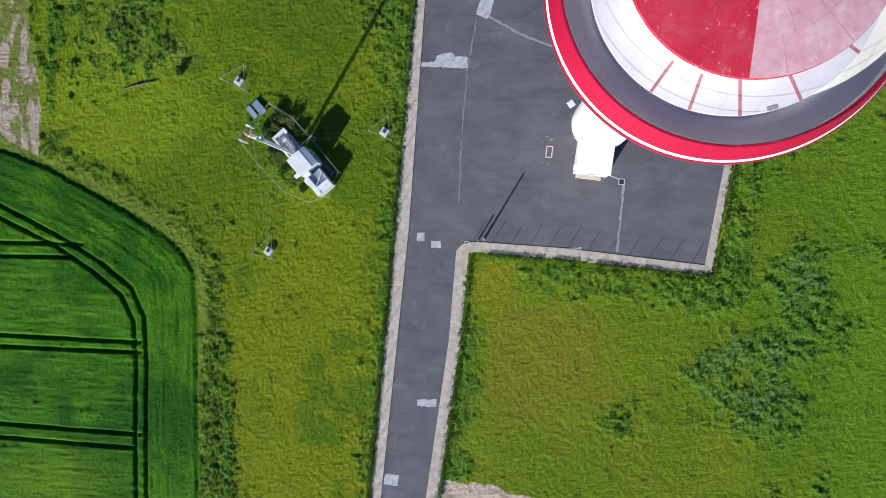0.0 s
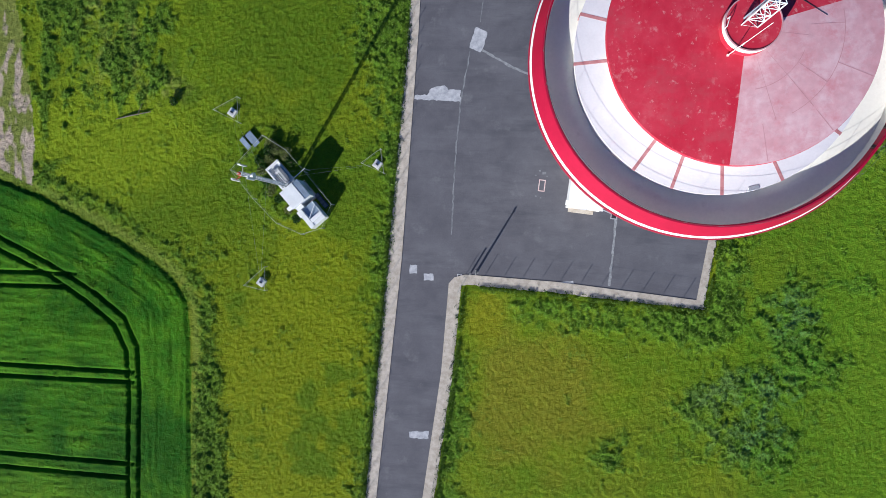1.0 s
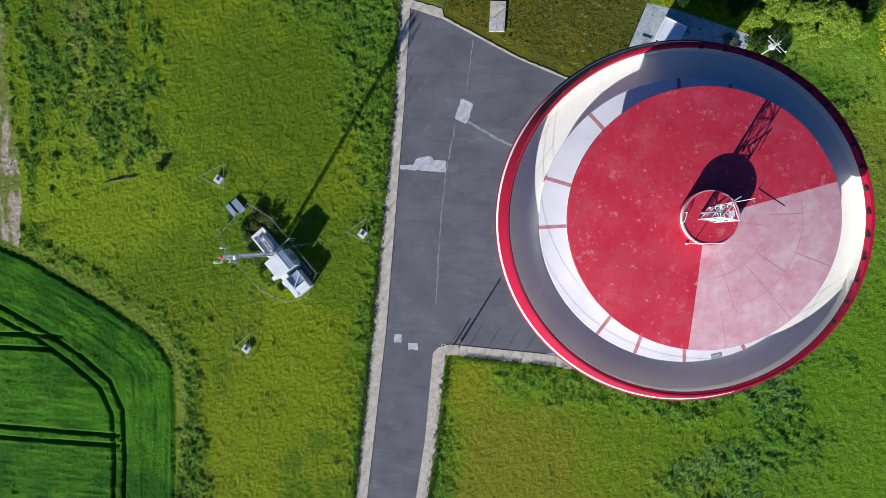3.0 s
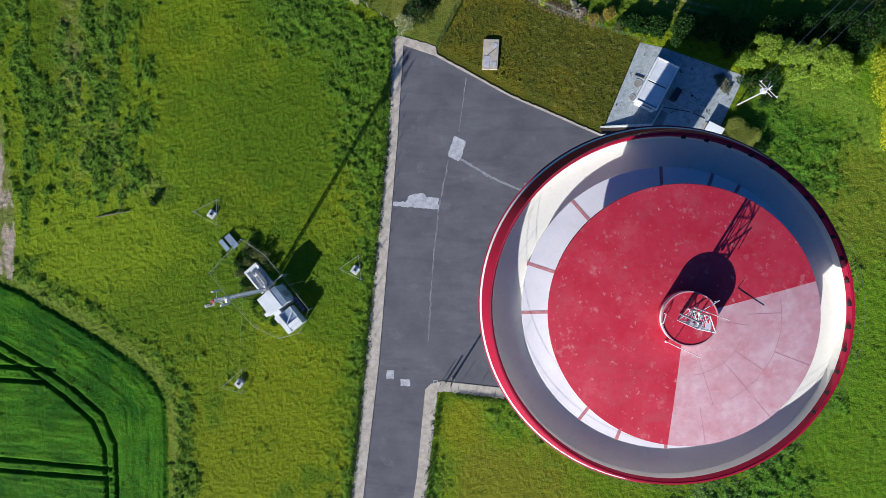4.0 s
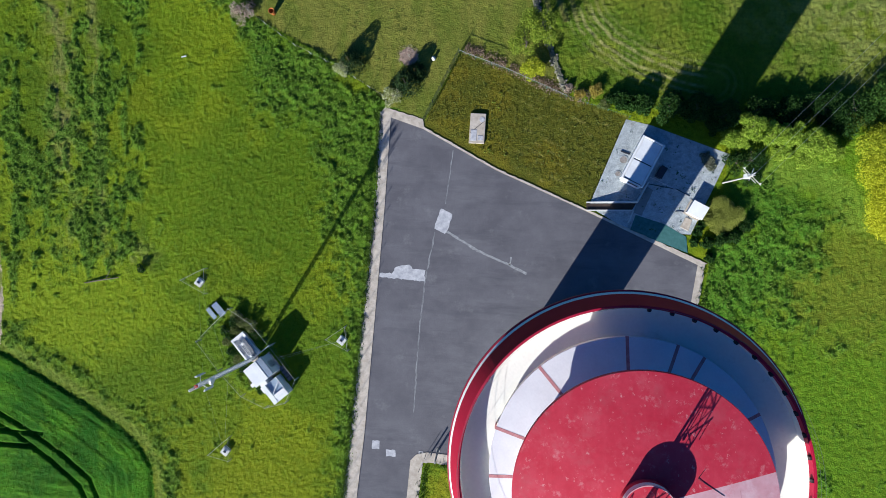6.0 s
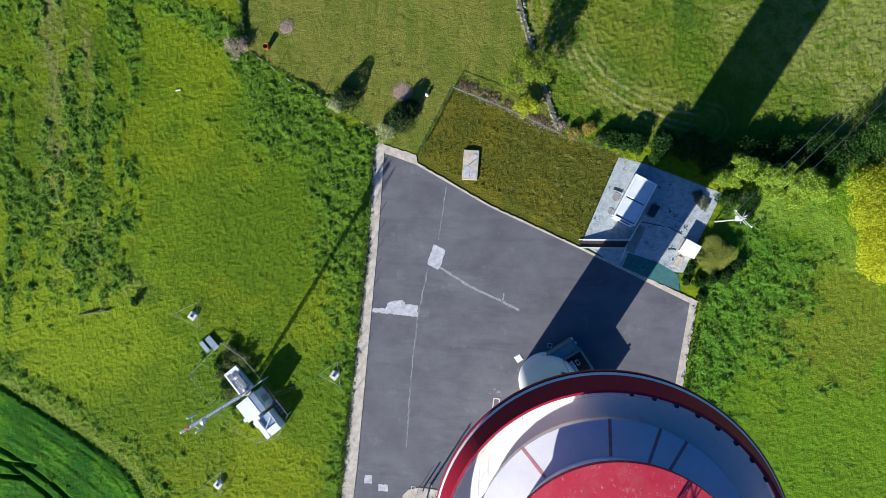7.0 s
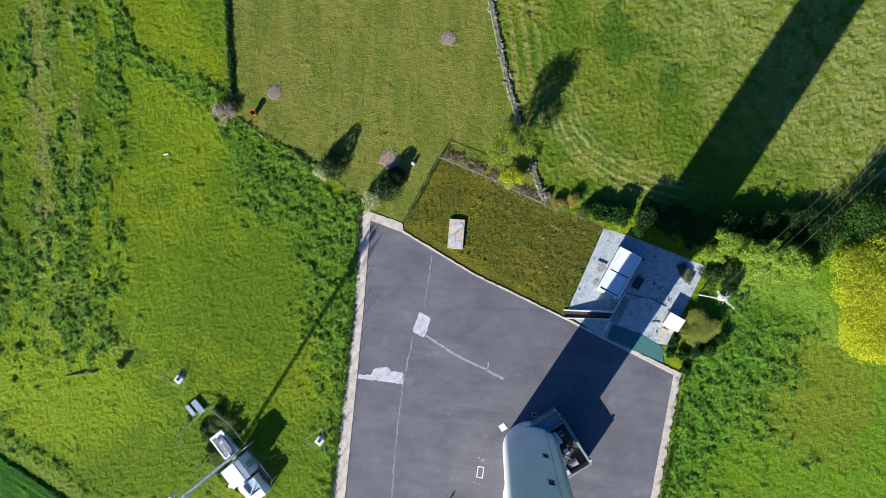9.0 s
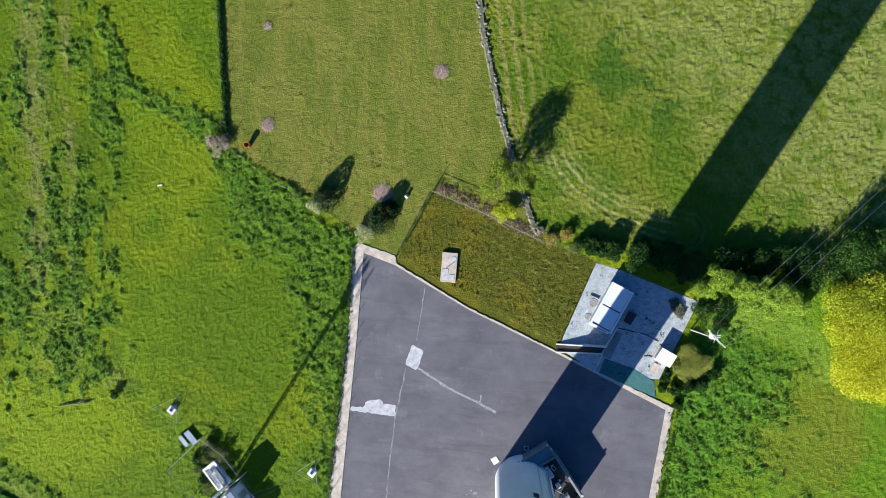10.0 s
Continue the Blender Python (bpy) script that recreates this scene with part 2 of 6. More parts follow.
YARD = [(-3.3, 42.0), (1.3, 51.3), (14.9, 45.9), (22.3, 43.4), (17.9, 31.8), (6.2, 36.4)]
GARDEN = [(-29.5, 90), (-28.6, 75.4), (-26.2, 56.2), (-14.1, 49.6), (-7.9, 44.8), (-3.3, 42.0), (1.1, 51.2), (14.0, 46.5), (8.8, 61.4), (5.9, 75.6), (4.0, 90)]
PASTURE = [(6.2, 75.6), (9.0, 61.4), (14.4, 47.0), (26.4, 44.0), (60, 42), (120, 60), (120, 140), (4, 140)]
SE_FIELD = [(-5.0, -31), (-2.0, -2.0), (28.5, -4.5), (32.5, 25), (34.6, 40.5), (62, 43), (90, 43), (90, -60), (20, -60)]
HEAD = [(-70, 5.6), (-67.3, 4.4), (-58.9, 0.4), (-52.2, -3.4), (-47.7, -6.8), (-45.9, -10.7), (-45.5, -16.9), (-45.6, -26.2), (-45.4, -40)]
HEAD2 = [(-70, 4.0), (-67.3, 2.6), (-58.9, -1.2), (-53.3, -4.7), (-49.1, -7.9), (-47.4, -11.4), (-47.0, -16.9), (-47.1, -26.2), (-46.9, -40)]
TRAMS = [[(-70, -0.8), (-55.0, -1.0)], [(-70, -2.7), (-56.4, -2.8)], [(-70, -13.7), (-46.5, -14.2)], [(-70, -15.3), (-46.5, -15.6)], [(-70, -26.1), (-46.4, -26.8)], [(-70, -28.0), (-47.2, -28.7)]]
SHEET = [(22.96, 29.46), (23.56, 31.34), (27.04, 30.30), (29.70, 28.80), (29.93, 26.85), (26.11, 28.27)]
PADG = [(21.96, 43.10), (24.94, 42.41), (34.43, 39.00), (30.22, 29.11), (22.97, 29.32), (17.83, 32.25)]
STEP = 0.16
gx, gy = np.arange(-74, 70.01, STEP), np.arange(-42, 86.01, STEP)
X, Y = np.meshgrid(gx, gy, indexing="ij")


def fbm(x, y, cell, seed, octs=4, gain=0.55):
    """Layered value noise, about 0..1."""
    s, a, tot = 0.0, 1.0, 0.0
    for k in range(octs):
        s = s + a * vnoise(x + 13.7 * k, y - 7.1 * k, cell / 2 ** k, seed + k)
        tot += a
        a *= gain
    return s / tot


def ease(v, lo, hi):
    v = np.clip((v - lo) / (hi - lo), 0, 1)
    return v * v * (3 - 2 * v)


def blob(cx, cy, sx, sy):
    return np.exp(-((X - cx) / sx) ** 2 - ((Y - cy) / sy) ** 2)


WX = X + 1.6 * (fbm(X, Y, 2.0, 31) - 0.5)
WY = Y + 1.6 * (fbm(X, Y, 2.0, 41) - 0.5)
SX, SY = X + 0.3 * (WX - X), Y + 0.3 * (WY - Y)
in_crop, in_pave = inside(SX, SY, CROP), inside(X, Y, PAVE) | inside(X, Y, PADG) | inside(X, Y, SHEET)
in_soil = inside(WX, WY, SOIL) | inside(WX, WY, SOIL_S)
in_yard, in_gard, in_past, in_se = inside(X, Y, YARD), inside(SX, SY, GARDEN), inside(SX, SY, PASTURE), inside(SX, SY, SE_FIELD)
d_left = dist_line(X, Y, [(-14.6, -36), (-11.5, 1.9), (-8.8, 31), (-8.6, 43.7)])
d_road = dist_line(X, Y, [(-5.8, -36.4), (-2.1, -1.2)])
d_yard_s = dist_line(X, Y, [(2, -1.5), (10, -2.1), (28, -3.7)])
d_yard_e = dist_line(X, Y, [(28, -3.7), (30.1, 10), (32.3, 25.4)])
d_crop = dist_line(X, Y, CROP[1:11])
d_pave = dist_line(X, Y, PAVE + PAVE[:1])
d_belt = dist_line(X, Y, [(-42.04, 64.66), (-28.30, 58.14), (-24.94, 51.90), (-15.85, 45.17)])
west, out = X < -6, ~in_crop
broad, mid, small = fbm(X, Y, 11.0, 51), fbm(X, Y, 3.2, 61), fbm(X, Y, 0.9, 71)
streak = fbm(X * 1.7, Y * 0.8, 3.2, 81)

# how weedy each spot is, 0..1
wild = 0.5 * np.where(west, np.exp(-(d_left / (2.6 + 2.6 * ease(Y, 10, 30))) ** 2), 0)
wild += in_se * (0.62 * np.exp(-(d_road / 3.6) ** 2) * ease(-Y, 7, 12) + 0.5 * np.exp(-((d_yard_s - 2.5) / 2.6) ** 2) * ease(X, 3, 6) + 0.6 * np.exp(-(d_yard_e / 4.2) ** 2))
for bx_, by_, sx_, sy_, k_ in ((38.5, -4.4, 3.4, 4.0, 0.62), (39.6, -11, 4.5, 4.0, 0.5), (33, -13, 5.0, 3.0, 0.42), (27.5, -15, 3.0, 3.4, 0.46), (32.5, -20, 6.0, 3.6, 0.52), (37, -22, 4.0, 3.0, 0.36), (17.4, -22.6, 3.2, 2.2, 0.46), (40, -31, 5.0, 2.2, 0.4), (46, 0, 3.0, 2.0, 0.3), (38, 27, 5.0, 3.5, 0.42), (37.5, 20, 6.0, 9.0, 0.3), (43, 30, 5.0, 5.0, 0.3), (46, 18, 6.0, 6.0, 0.16)):
    wild += in_se * k_ * blob(bx_, by_, sx_, sy_)
wild += out * (0.5 * np.exp(-((d_crop - 2.6) / (1.5 + 1.4 * ease(-Y, 8, 26))) ** 2) * (0.55 + 0.9 * (broad - 0.3) + 0.35 * ease(-Y, 8, 24)) + 0.1 * np.exp(-(d_crop / 6.0) ** 2))
wild += 0.5 * blob(-20, 47, 7, 6) + 0.42 * blob(-13, 34, 5, 11) + 0.42 * blob(-26, 11.5, 4.5, 5.5)
wild += np.exp(-(d_belt / 1.9) ** 2) * 0.55
wild += ease(-X, 39, 43) * ease(Y, 17, 22) * (0.56 * ease(streak, 0.36, 0.68) - 0.03) + 0.3 * blob(-50, 33, 9, 14) + 0.5 * blob(-59.6, 26, 0.7, 14)
wild = np.where(in_yard | in_gard | in_past | in_soil | in_crop, 0, wild)
wild = np.maximum(wild, 0.5 * blob(39.5, 31.5, 4.5, 4.0))
W = ease(wild + 0.55 * (mid - 0.5) + 0.8 * (small - 0.5), 0.12, 0.58)
is_wild = W > 0.5

# kinds of cover that later plants ask for: 0 meadow, 2 cereal, 3 soil, 4 yard, 5 lawn, 6 pasture, 7 thin meadow
zone = np.zeros(X.shape, int)
for k_, m_ in ((7, in_se), (6, in_past), (5, in_gard), (4, in_yard), (3, in_soil), (2, in_crop)):
    zone[m_] = k_


def tone(base, colour, weight):
    return base + (np.array(colour) - base) * np.clip(weight, 0, 1)[..., None]


# base colours of the cover, mixed by weight
cover = np.zeros(X.shape + (3,)) + np.array((0.098, 0.17, 0.005))
cover = tone(cover, (0.165, 0.225, 0.005), ease(broad + 0.3 * (mid - 0.5), 0.42, 0.68))
cover = tone(cover, (0.15, 0.235, 0.005), 0.75 * ease(-X, 26, 40) * ease(Y, 8, 18) * ease(mid, 0.3, 0.6))
cover = tone(cover, (0.175, 0.228, 0.004), ease(20 - Y, 6, 34) * (X < -10) * ease(mid + 0.4 * (broad - 0.5), 0.3, 0.55))
cover = tone(cover, (0.115, 0.165, 0.007), 0.85 * in_se * ease(mid + broad, 0.7, 1.2))
cover = tone(cover, (0.15, 0.165, 0.01), in_se * ease(blob(7, -15, 10, 10) + 0.9 * (mid - 0.5), 0.25, 0.85))
cover = tone(cover, (0.175, 0.19, 0.006), in_se * 0.8 * ease(blob(1.2, -5.5, 2.6, 4.0) + 0.6 * (small - 0.5), 0.25, 0.7))
cover = tone(cover, (0.12, 0.2, 0.007), in_se * 0.7 * ease(X, 38, 46))
cover = tone(cover, (0.16, 0.172, 0.012), 0.85 * ease(blob(48, 24, 9, 9) + 1.0 * (mid - 0.5) + 0.3 * (small - 0.5), 0.3, 0.75))
cover = tone(cover, (0.075, 0.14, 0.008), 0.8 * ease(blob(40, 32, 6, 6) + 0.9 * (mid - 0.5) + 0.4 * (small - 0.5), 0.35, 0.8))
dry = np.exp(-((X + 0.08 * (Y - 40) + 52.5) / 2.0) ** 2) + 0.8 * np.exp(-((X + 0.08 * (Y - 40) + 47.6) / 0.8) ** 2)
cover = tone(cover, (0.27, 0.26, 0.075), 0.95 * dry * ease(Y, 20, 30) * (X < -30) * ease(streak + 0.5 * small, 0.45, 0.85))
cover = tone(cover, (0.26, 0.25, 0.08), 0.7 * blob(-43.5, 24, 3.5, 2.2) * ease(small, 0.35, 0.6))
cover = tone(cover, (0.2, 0.285, 0.006), 0.85 * ease(blob(-50, 17, 15, 9) + 0.5 * (mid - 0.5), 0.2, 0.7))
cover = cover * (1 - 0.16 * ease(-X, 34, 44) * ease(Y, 34, 44))[..., None]
margin = out & (X < -30) & (Y < 16)
cover = tone(cover, (0.17, 0.235, 0.03), margin * 0.85 * np.exp(-((d_crop - 0.9) / 0.8) ** 2))
cover = tone(cover, (0.19, 0.26, 0.025), 0.6 * ease(2.6 - dist_line(X, Y, [(37.5, 37.6), (39, 37.2), (44.8, 36.6), (47.4, 34.8), (49.4, 31.6)]) + 1.2 * (small - 0.5), 0, 1.6))
cover = tone(cover, (0.085, 0.178, 0.012), 0.9 * W)
cover = tone(cover, (0.12, 0.2, 0.055), 0.6 * in_se * W * ease(blob(38.5, -4, 4, 4) + blob(33, -14, 8, 4) + 0.7 * blob(33, -20, 7, 4), 0.3, 0.8) * ease(small, 0.4, 0.62))
past = tone(np.zeros(X.shape + (3,)) + np.array((0.085, 0.15, 0.008)), (0.135, 0.18, 0.014), ease(mid, 0.35, 0.65))
pale = ease((X - 22) / 22 + (Y - 56) / 22 + 0.9 * (mid - 0.5), 0.2, 1.3)
past = tone(past, (0.215, 0.255, 0.055), 0.85 * pale * ease(small, 0.25, 0.6))
d_bank = dist_line(X, Y, [(6.30, 79.82), (9.21, 61.45), (11.69, 53.71)])
past = tone(past, (0.24, 0.23, 0.06), 0.75 * ease(np.cos(2 * math.pi * (d_bank + 0.5 * mid) / 1.5), -0.2, 0.9) * np.exp(-((d_bank - 2) / 3.6) ** 2) * (Y > 55))
ARC = [(16.0, 58.2), (17.2, 55.0), (19.4, 52.6), (23.32, 50.26), (28.18, 48.36), (32.4, 47.5)]
d_arc = dist_line(X, Y, ARC)
a_end = np.minimum(np.hypot(X - ARC[0][0], Y - ARC[0][1]), np.hypot(X - ARC[-1][0], Y - ARC[-1][1]))
arc_w = ease(np.cos(2 * math.pi * (d_arc + 0.35 * mid) / 0.82), -0.3, 0.8) * np.exp(-(d_arc / 1.9) ** 2) * ease(a_end, 0.6, 3.0)
past = tone(past, (0.38, 0.36, 0.14), 0.8 * arc_w * ease(small, 0.2, 0.5))
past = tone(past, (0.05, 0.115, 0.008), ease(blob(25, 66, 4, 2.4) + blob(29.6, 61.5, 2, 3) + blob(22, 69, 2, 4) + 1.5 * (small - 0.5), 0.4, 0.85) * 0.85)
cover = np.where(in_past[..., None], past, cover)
lawn = tone(np.zeros(X.shape + (3,)) + np.array((0.125, 0.16, 0.02)), (0.17, 0.185, 0.03), ease(0.6 * fbm(X * 2.5, Y * 0.4, 3.0, 91) + 0.4 * mid, 0.38, 0.62))
cover = np.where(in_gard[..., None], lawn, cover)
yard = tone(np.zeros(X.shape + (3,)) + np.array((0.09, 0.1, 0.01)), (0.128, 0.122, 0.01), ease(mid, 0.35, 0.65))
rows_ = np.cos(2 * math.pi * (0.42 * X + 0.9 * Y + 0.5 * mid) / 0.95)
yard = tone(yard, (0.24, 0.23, 0.05), 0.7 * ease(rows_, 0.45, 0.95) * ease(fbm(X, Y * 1.5, 0.8, 95), 0.55, 0.72) * ease(X, 5, 12))
cover = np.where(in_yard[..., None], yard, cover)
soil = tone(np.zeros(X.shape + (3,)) + np.array((0.43, 0.36, 0.27)), (0.17, 0.21, 0.04), ease(fbm(X * 2.2, Y * 0.8, 2.0, 97) + 0.012 * (Y - 22), 0.42, 0.6))
cover = np.where(in_soil[..., None], soil, cover)
inner = inside(X, Y, [(-90, 14)] + HEAD + [(-90, -40)])
comb = np.where(inner, fbm(X * 0.13, Y + 0.02 * X, 0.5, 101, 2), fbm(d_crop, (X - Y) * 0.1, 0.5, 111, 2))
crop = tone(np.zeros(X.shape + (3,)) + np.array((0.02, 0.095, 0.002)), (0.052, 0.17, 0.003), ease(0.6 * broad + 0.4 * mid, 0.36, 0.62))
crop = tone(crop, (0.08, 0.21, 0.004), 0.55 * ease(comb, 0.52, 0.75) * ease(mid, 0.3, 0.6))
crop = tone(crop, (0.12, 0.25, 0.004), 0.8 * blob(-60, -34, 10, 4))
cover = np.where(in_crop[..., None], crop, cover)

# relief: tufts and clumps on a gently uneven field
amp = np.choose(zone, [0.19, 0.3, 0.13, 0.16, 0.14, 0.11, 0.22, 0.17]) + 0.1 * W
n0, n1, n2, n3 = np.random.RandomState(12).rand(*X.shape), vnoise(X, Y, 0.3, 7), vnoise(X, Y, 0.75, 8), vnoise(X, Y, 3.1, 9)
lump = ease(fbm(X, Y, 0.95, 121, 2), 0.35, 0.7)
Z = amp * (n0 * 0.42 + n1 * 0.7 + n2 * 0.2 + W * 0.55 * lump) - 0.08 + 0.06 * (n3 - 0.5)
Z = np.where(in_crop, Z + 0.18 * (comb - 0.5), Z)
# the cereal stands above its margin; wheel tracks are pressed into it
Z = np.where(in_crop, Z + 0.32 * np.clip(d_crop / 0.6, 0, 1), Z)
d_tr = np.minimum(dist_line(X, Y, HEAD), dist_line(X, Y, HEAD2))
for tr in TRAMS:
    d_tr = np.minimum(d_tr, dist_line(X, Y, tr))
Z = np.where(in_crop, Z - 0.42 * np.clip(1.35 - d_tr / 0.26, 0, 1), Z)
Z = np.where(in_pave, -0.35, np.where(d_pave < 2.0, np.minimum(Z, -0.05 + 0.1 * np.clip(d_pave - 1.0, 0, 1) + amp * n1 * np.clip(d_pave - 1.2, 0, 1)), Z))
nx, ny = len(gx), len(gy)
verts = np.stack([X, Y, Z], -1).reshape(-1, 3)
idx = np.arange(nx * ny).reshape(nx, ny)
quads = np.stack([idx[:-1, :-1], idx[1:, :-1], idx[1:, 1:], idx[:-1, 1:]], -1).reshape(-1, 4)
# the same sheet runs on, coarse, to the horizon
far = [(-3000, -3000), (3000, -3000), (3000, 3000), (-3000, 3000)]
ring_in = [idx[0, 0], idx[-1, 0], idx[-1, -1], idx[0, -1]]
fv = len(verts)
verts = np.vstack([verts, [(x, y, -0.1) for x, y in far]])
quads = np.vstack([quads, [(fv + i, fv + (i + 1) % 4, ring_in[(i + 1) % 4], ring_in[i]) for i in range(4)]])
rgba = np.ones((len(verts), 4), np.float32)
rgba[:, :3] = (0.1, 0.145, 0.005)
shift = 1 - np.array((0.2, 0.05, 0.0)) * (ease(X, 31, 34) * in_se)[..., None] - np.array((0.07, 0.05, 0.0)) * (ease(-X, 10, 16) * ease(Y, 6, 14) * (zone == 0))[..., None]
rgba[:fv, :3] = (cover * shift).reshape(-1, 3) * np.array((0.95, 0.9, 0.92)) * (1 + 0.22 * in_se.reshape(-1, 1))
gm = bpy.data.meshes.new("ground")
gm.vertices.add(len(verts))
gm.vertices.foreach_set("co", verts.reshape(-1))
gm.loops.add(quads.size)
gm.loops.foreach_set("vertex_index", quads.reshape(-1).astype(np.int32))
gm.polygons.add(len(quads))
gm.polygons.foreach_set("loop_start", np.arange(0, quads.size, 4, dtype=np.int32))
gm.polygons.foreach_set("use_smooth", np.ones(len(quads), bool))
gm.update()
gm.validate()
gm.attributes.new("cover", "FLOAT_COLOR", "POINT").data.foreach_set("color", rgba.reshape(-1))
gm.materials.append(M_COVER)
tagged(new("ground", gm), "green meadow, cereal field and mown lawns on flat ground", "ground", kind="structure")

# ---- paved yard and road ----
tagged(part("pavement", prism(PAVE, -0.3, 0.0), M_ASPHALT), "dark grey asphalt yard and access road", "pavement", kind="structure")


def ragged_line(pts, amount, seed):
    rng = random.Random(seed)
    out = [pts[0]]
    for (xa, ya), (xb, yb) in zip(pts[:-1], pts[1:]):
        n = max(1, int(math.hypot(xb - xa, yb - ya) / 0.35))
        out += [(xa + (xb - xa) * i / n + rng.uniform(-amount, amount), ya + (yb - ya) * i / n + rng.uniform(-amount, amount)) for i in range(1, n)] + [(xb, yb)]
    return out


def strip(name, inner, outer, z1, label):
    outer = ragged_line(outer, 0.09 if z1 > 0.055 else 0.05, len(name))
    ob = part(name, prism(inner + outer[::-1], -0.3, z1), M_CONC)
    return tagged(ob, label, "kerb", kind="structure")


strip("kerb_west", [(-13.3, -36.0), (-9.75, 1.9), (-8.0, 31.0), (-7.5, 43.0)], [(-14.6, -36.0), (-11.5, 1.9), (-9.1, 31.0), (-8.8, 43.7)], 0.06, "pale concrete kerb strip beside the asphalt road")
strip("kerb_south", [(-7.5, -36.0), (-4.4, -12.6), (-3.6, -1.2), (-2.9, -0.4), (-1.5, 0.0), (10.2, -0.7), (27.1, -2.55)], [(-6.0, -36.0), (-2.9, -12.6), (-2.1, -3.0), (-2.0, -1.4), (-0.5, -1.35), (10.2, -2.1), (28.1, -3.75)], 0.06, "pale concrete kerb strip along the yard edge")
strip("kerb_east", [(27.1, -2.55), (29.2, 10.0), (31.2, 25.4)], [(27.9, -3.75), (30.1, 10.0), (32.1, 25.6)], 0.06, "pale concrete kerb strip along the yard edge")
strip("kerb_north", [(31.2, 25.4), (17.6, 31.6), (6.2, 36.5), (-3.3, 41.6), (-7.5, 43.0)], [(32.35, 25.6), (17.68, 31.82), (6.3, 36.7), (-3.15, 41.82), (-3.4, 42.85), (-8.3, 44.3), (-8.8, 43.7)], 0.05, "narrow pale concrete kerb along the yard edge")

# ---- water tower ----
AX, AY = 14.25, 14.93
tower = empty("water_tower", AX, AY)
tagged(tower, "tall white water tower with a red roof and parapet", "water tower")
part("shaft", lathe([(3.55, 0), (3.45, 10), (3.3, 30.5)], 72), M_RENDER, tower, smooth=True)
part("bowl", lathe([(3.3, 30.5), (3.8, 31.2), (9.6, 37.0), (10.06, 37.7), (10.13, 38.3)], 96), M_RENDER, tower, smooth=True)
part("gallery_floor", lathe([(7.65, 38.95), (9.45, 38.95), (9.45, 38.3), (7.65, 38.3)], 96, close=True), M_CREAM, tower)
part("ledge_wall", lathe([(7.68, 38.955), (7.68, 39.5), (7.58, 39.5), (7.58, 38.955)], 96, close=True), M_CREAM, tower)
part("ledge", lathe([(5.6, 39.5), (7.72, 39.5), (7.74, 39.56), (7.72, 39.6), (5.6, 39.75)], 96, close=True), M_LEDGE, tower, "white ledge round the roof drum")
part("drum_wall", lathe([(5.6, 39.755), (5.7, 39.755), (5.7, 42.2), (5.6, 42.2)], 96, close=True), M_WHITE, tower, "white wall of the roof drum")
DOME = [(6.52, 42.5), (5.0, 42.68), (3.0, 42.85), (1.302, 42.957)]
part("dome_edge", lathe([(5.6, 42.2), (6.52, 42.2), (6.54, 42.25), (6.54, 42.46), (6.52, 42.498)], 96), M_RED, tower)
part("dome_panel", lathe(DOME, 64, 17, 266), M_RED, tower, "red painted roof", smooth=True)
part("dome_panel", lathe(DOME, 32, -94, 17), M_PINK, tower, "faded pink roof sector", smooth=True)
part("parapet", lathe([(9.46, 38.5), (9.46, 40.1), (9.52, 40.1), (10.0, 38.76), (10.0, 38.5)], 144, close=True), M_REDRIM, tower, "bright red sloping parapet")
part("coping", lathe([(9.42, 40.105), (9.51, 40.105), (9.51, 40.14), (9.42, 40.14)], 96, close=True), M_REDRIM, tower, "bright red coping")
part("white_ledge", lathe([(10.005, 38.68), (10.112, 38.54), (10.112, 38.3), (10.005, 38.3)], 96, close=True), M_WHITE, tower, "white ledge below the parapet")
M_EDGE = mat("dark_red_edge_paint", (0.26, 0.008, 0.03), 0.6, var=(0.34, 0.012, 0.04), scale=1.0)
part("edge_band", lathe([(10.115, 38.2), (10.2, 38.2), (10.2, 38.5), (10.115, 38.53)], 96, close=True), M_EDGE, tower, "thin red outer edge")
part("gallery_wall", lathe([(9.38, 38.955), (9.455, 38.955), (9.455, 39.62), (9.38, 39.62)], 96, close=True), M_CREAM, tower)
part("wall_band", lathe([(9.372, 39.622), (9.455, 39.622), (9.455, 40.1), (9.372, 40.1)], 96, close=True), M_REDRIM, tower, "red painted band inside the parapet")

# fins, strips and rails of the tower top
fin_bm = bmesh.new()
prof = [(9.375, 39.8), (9.375, 40.09), (9.28, 40.09), (9.2, 40.0), (9.28, 39.8)]
a = [fin_bm.verts.new((r, -0.09, z)) for r, z in prof]
b = [fin_bm.verts.new((r, 0.09, z)) for r, z in prof]
fin_bm.faces.new(a)
fin_bm.faces.new(b[::-1])
for i in range(5):
    fin_bm.faces.new((a[i], b[i], b[(i + 1) % 5], a[(i + 1) % 5]))
# fins coloured near black for the shade on their undersides
fin = part("fin", fin_bm, mat("shade_dark_bracket", (0.02, 0.01, 0.012), 0.6, var=(0.03, 0.015, 0.015), scale=3), tower)
fin.matrix_basis = pose(0, 0, 0, 0, 0, -33.75)
for i in range(1, 17):
    o = new("fin", fin.data)
    o.parent = tower
    o.matrix_basis = pose(0, 0, 0, 0, 0, 7.5 * i - 33.75)
M_SEAMP = mat("dull_pink_seam", (0.46, 0.21, 0.23), 0.8, var=(0.54, 0.3, 0.32), scale=3)
M_STRIP = mat("dull_red_strip", (0.36, 0.13, 0.14), 0.8, var=(0.46, 0.22, 0.22), scale=3)
strip_bm = bmesh.new()
pr = [(7.75, 39.5), (7.75, 39.6), (7.72, 39.608), (5.75, 39.752), (5.75, 39.73)]
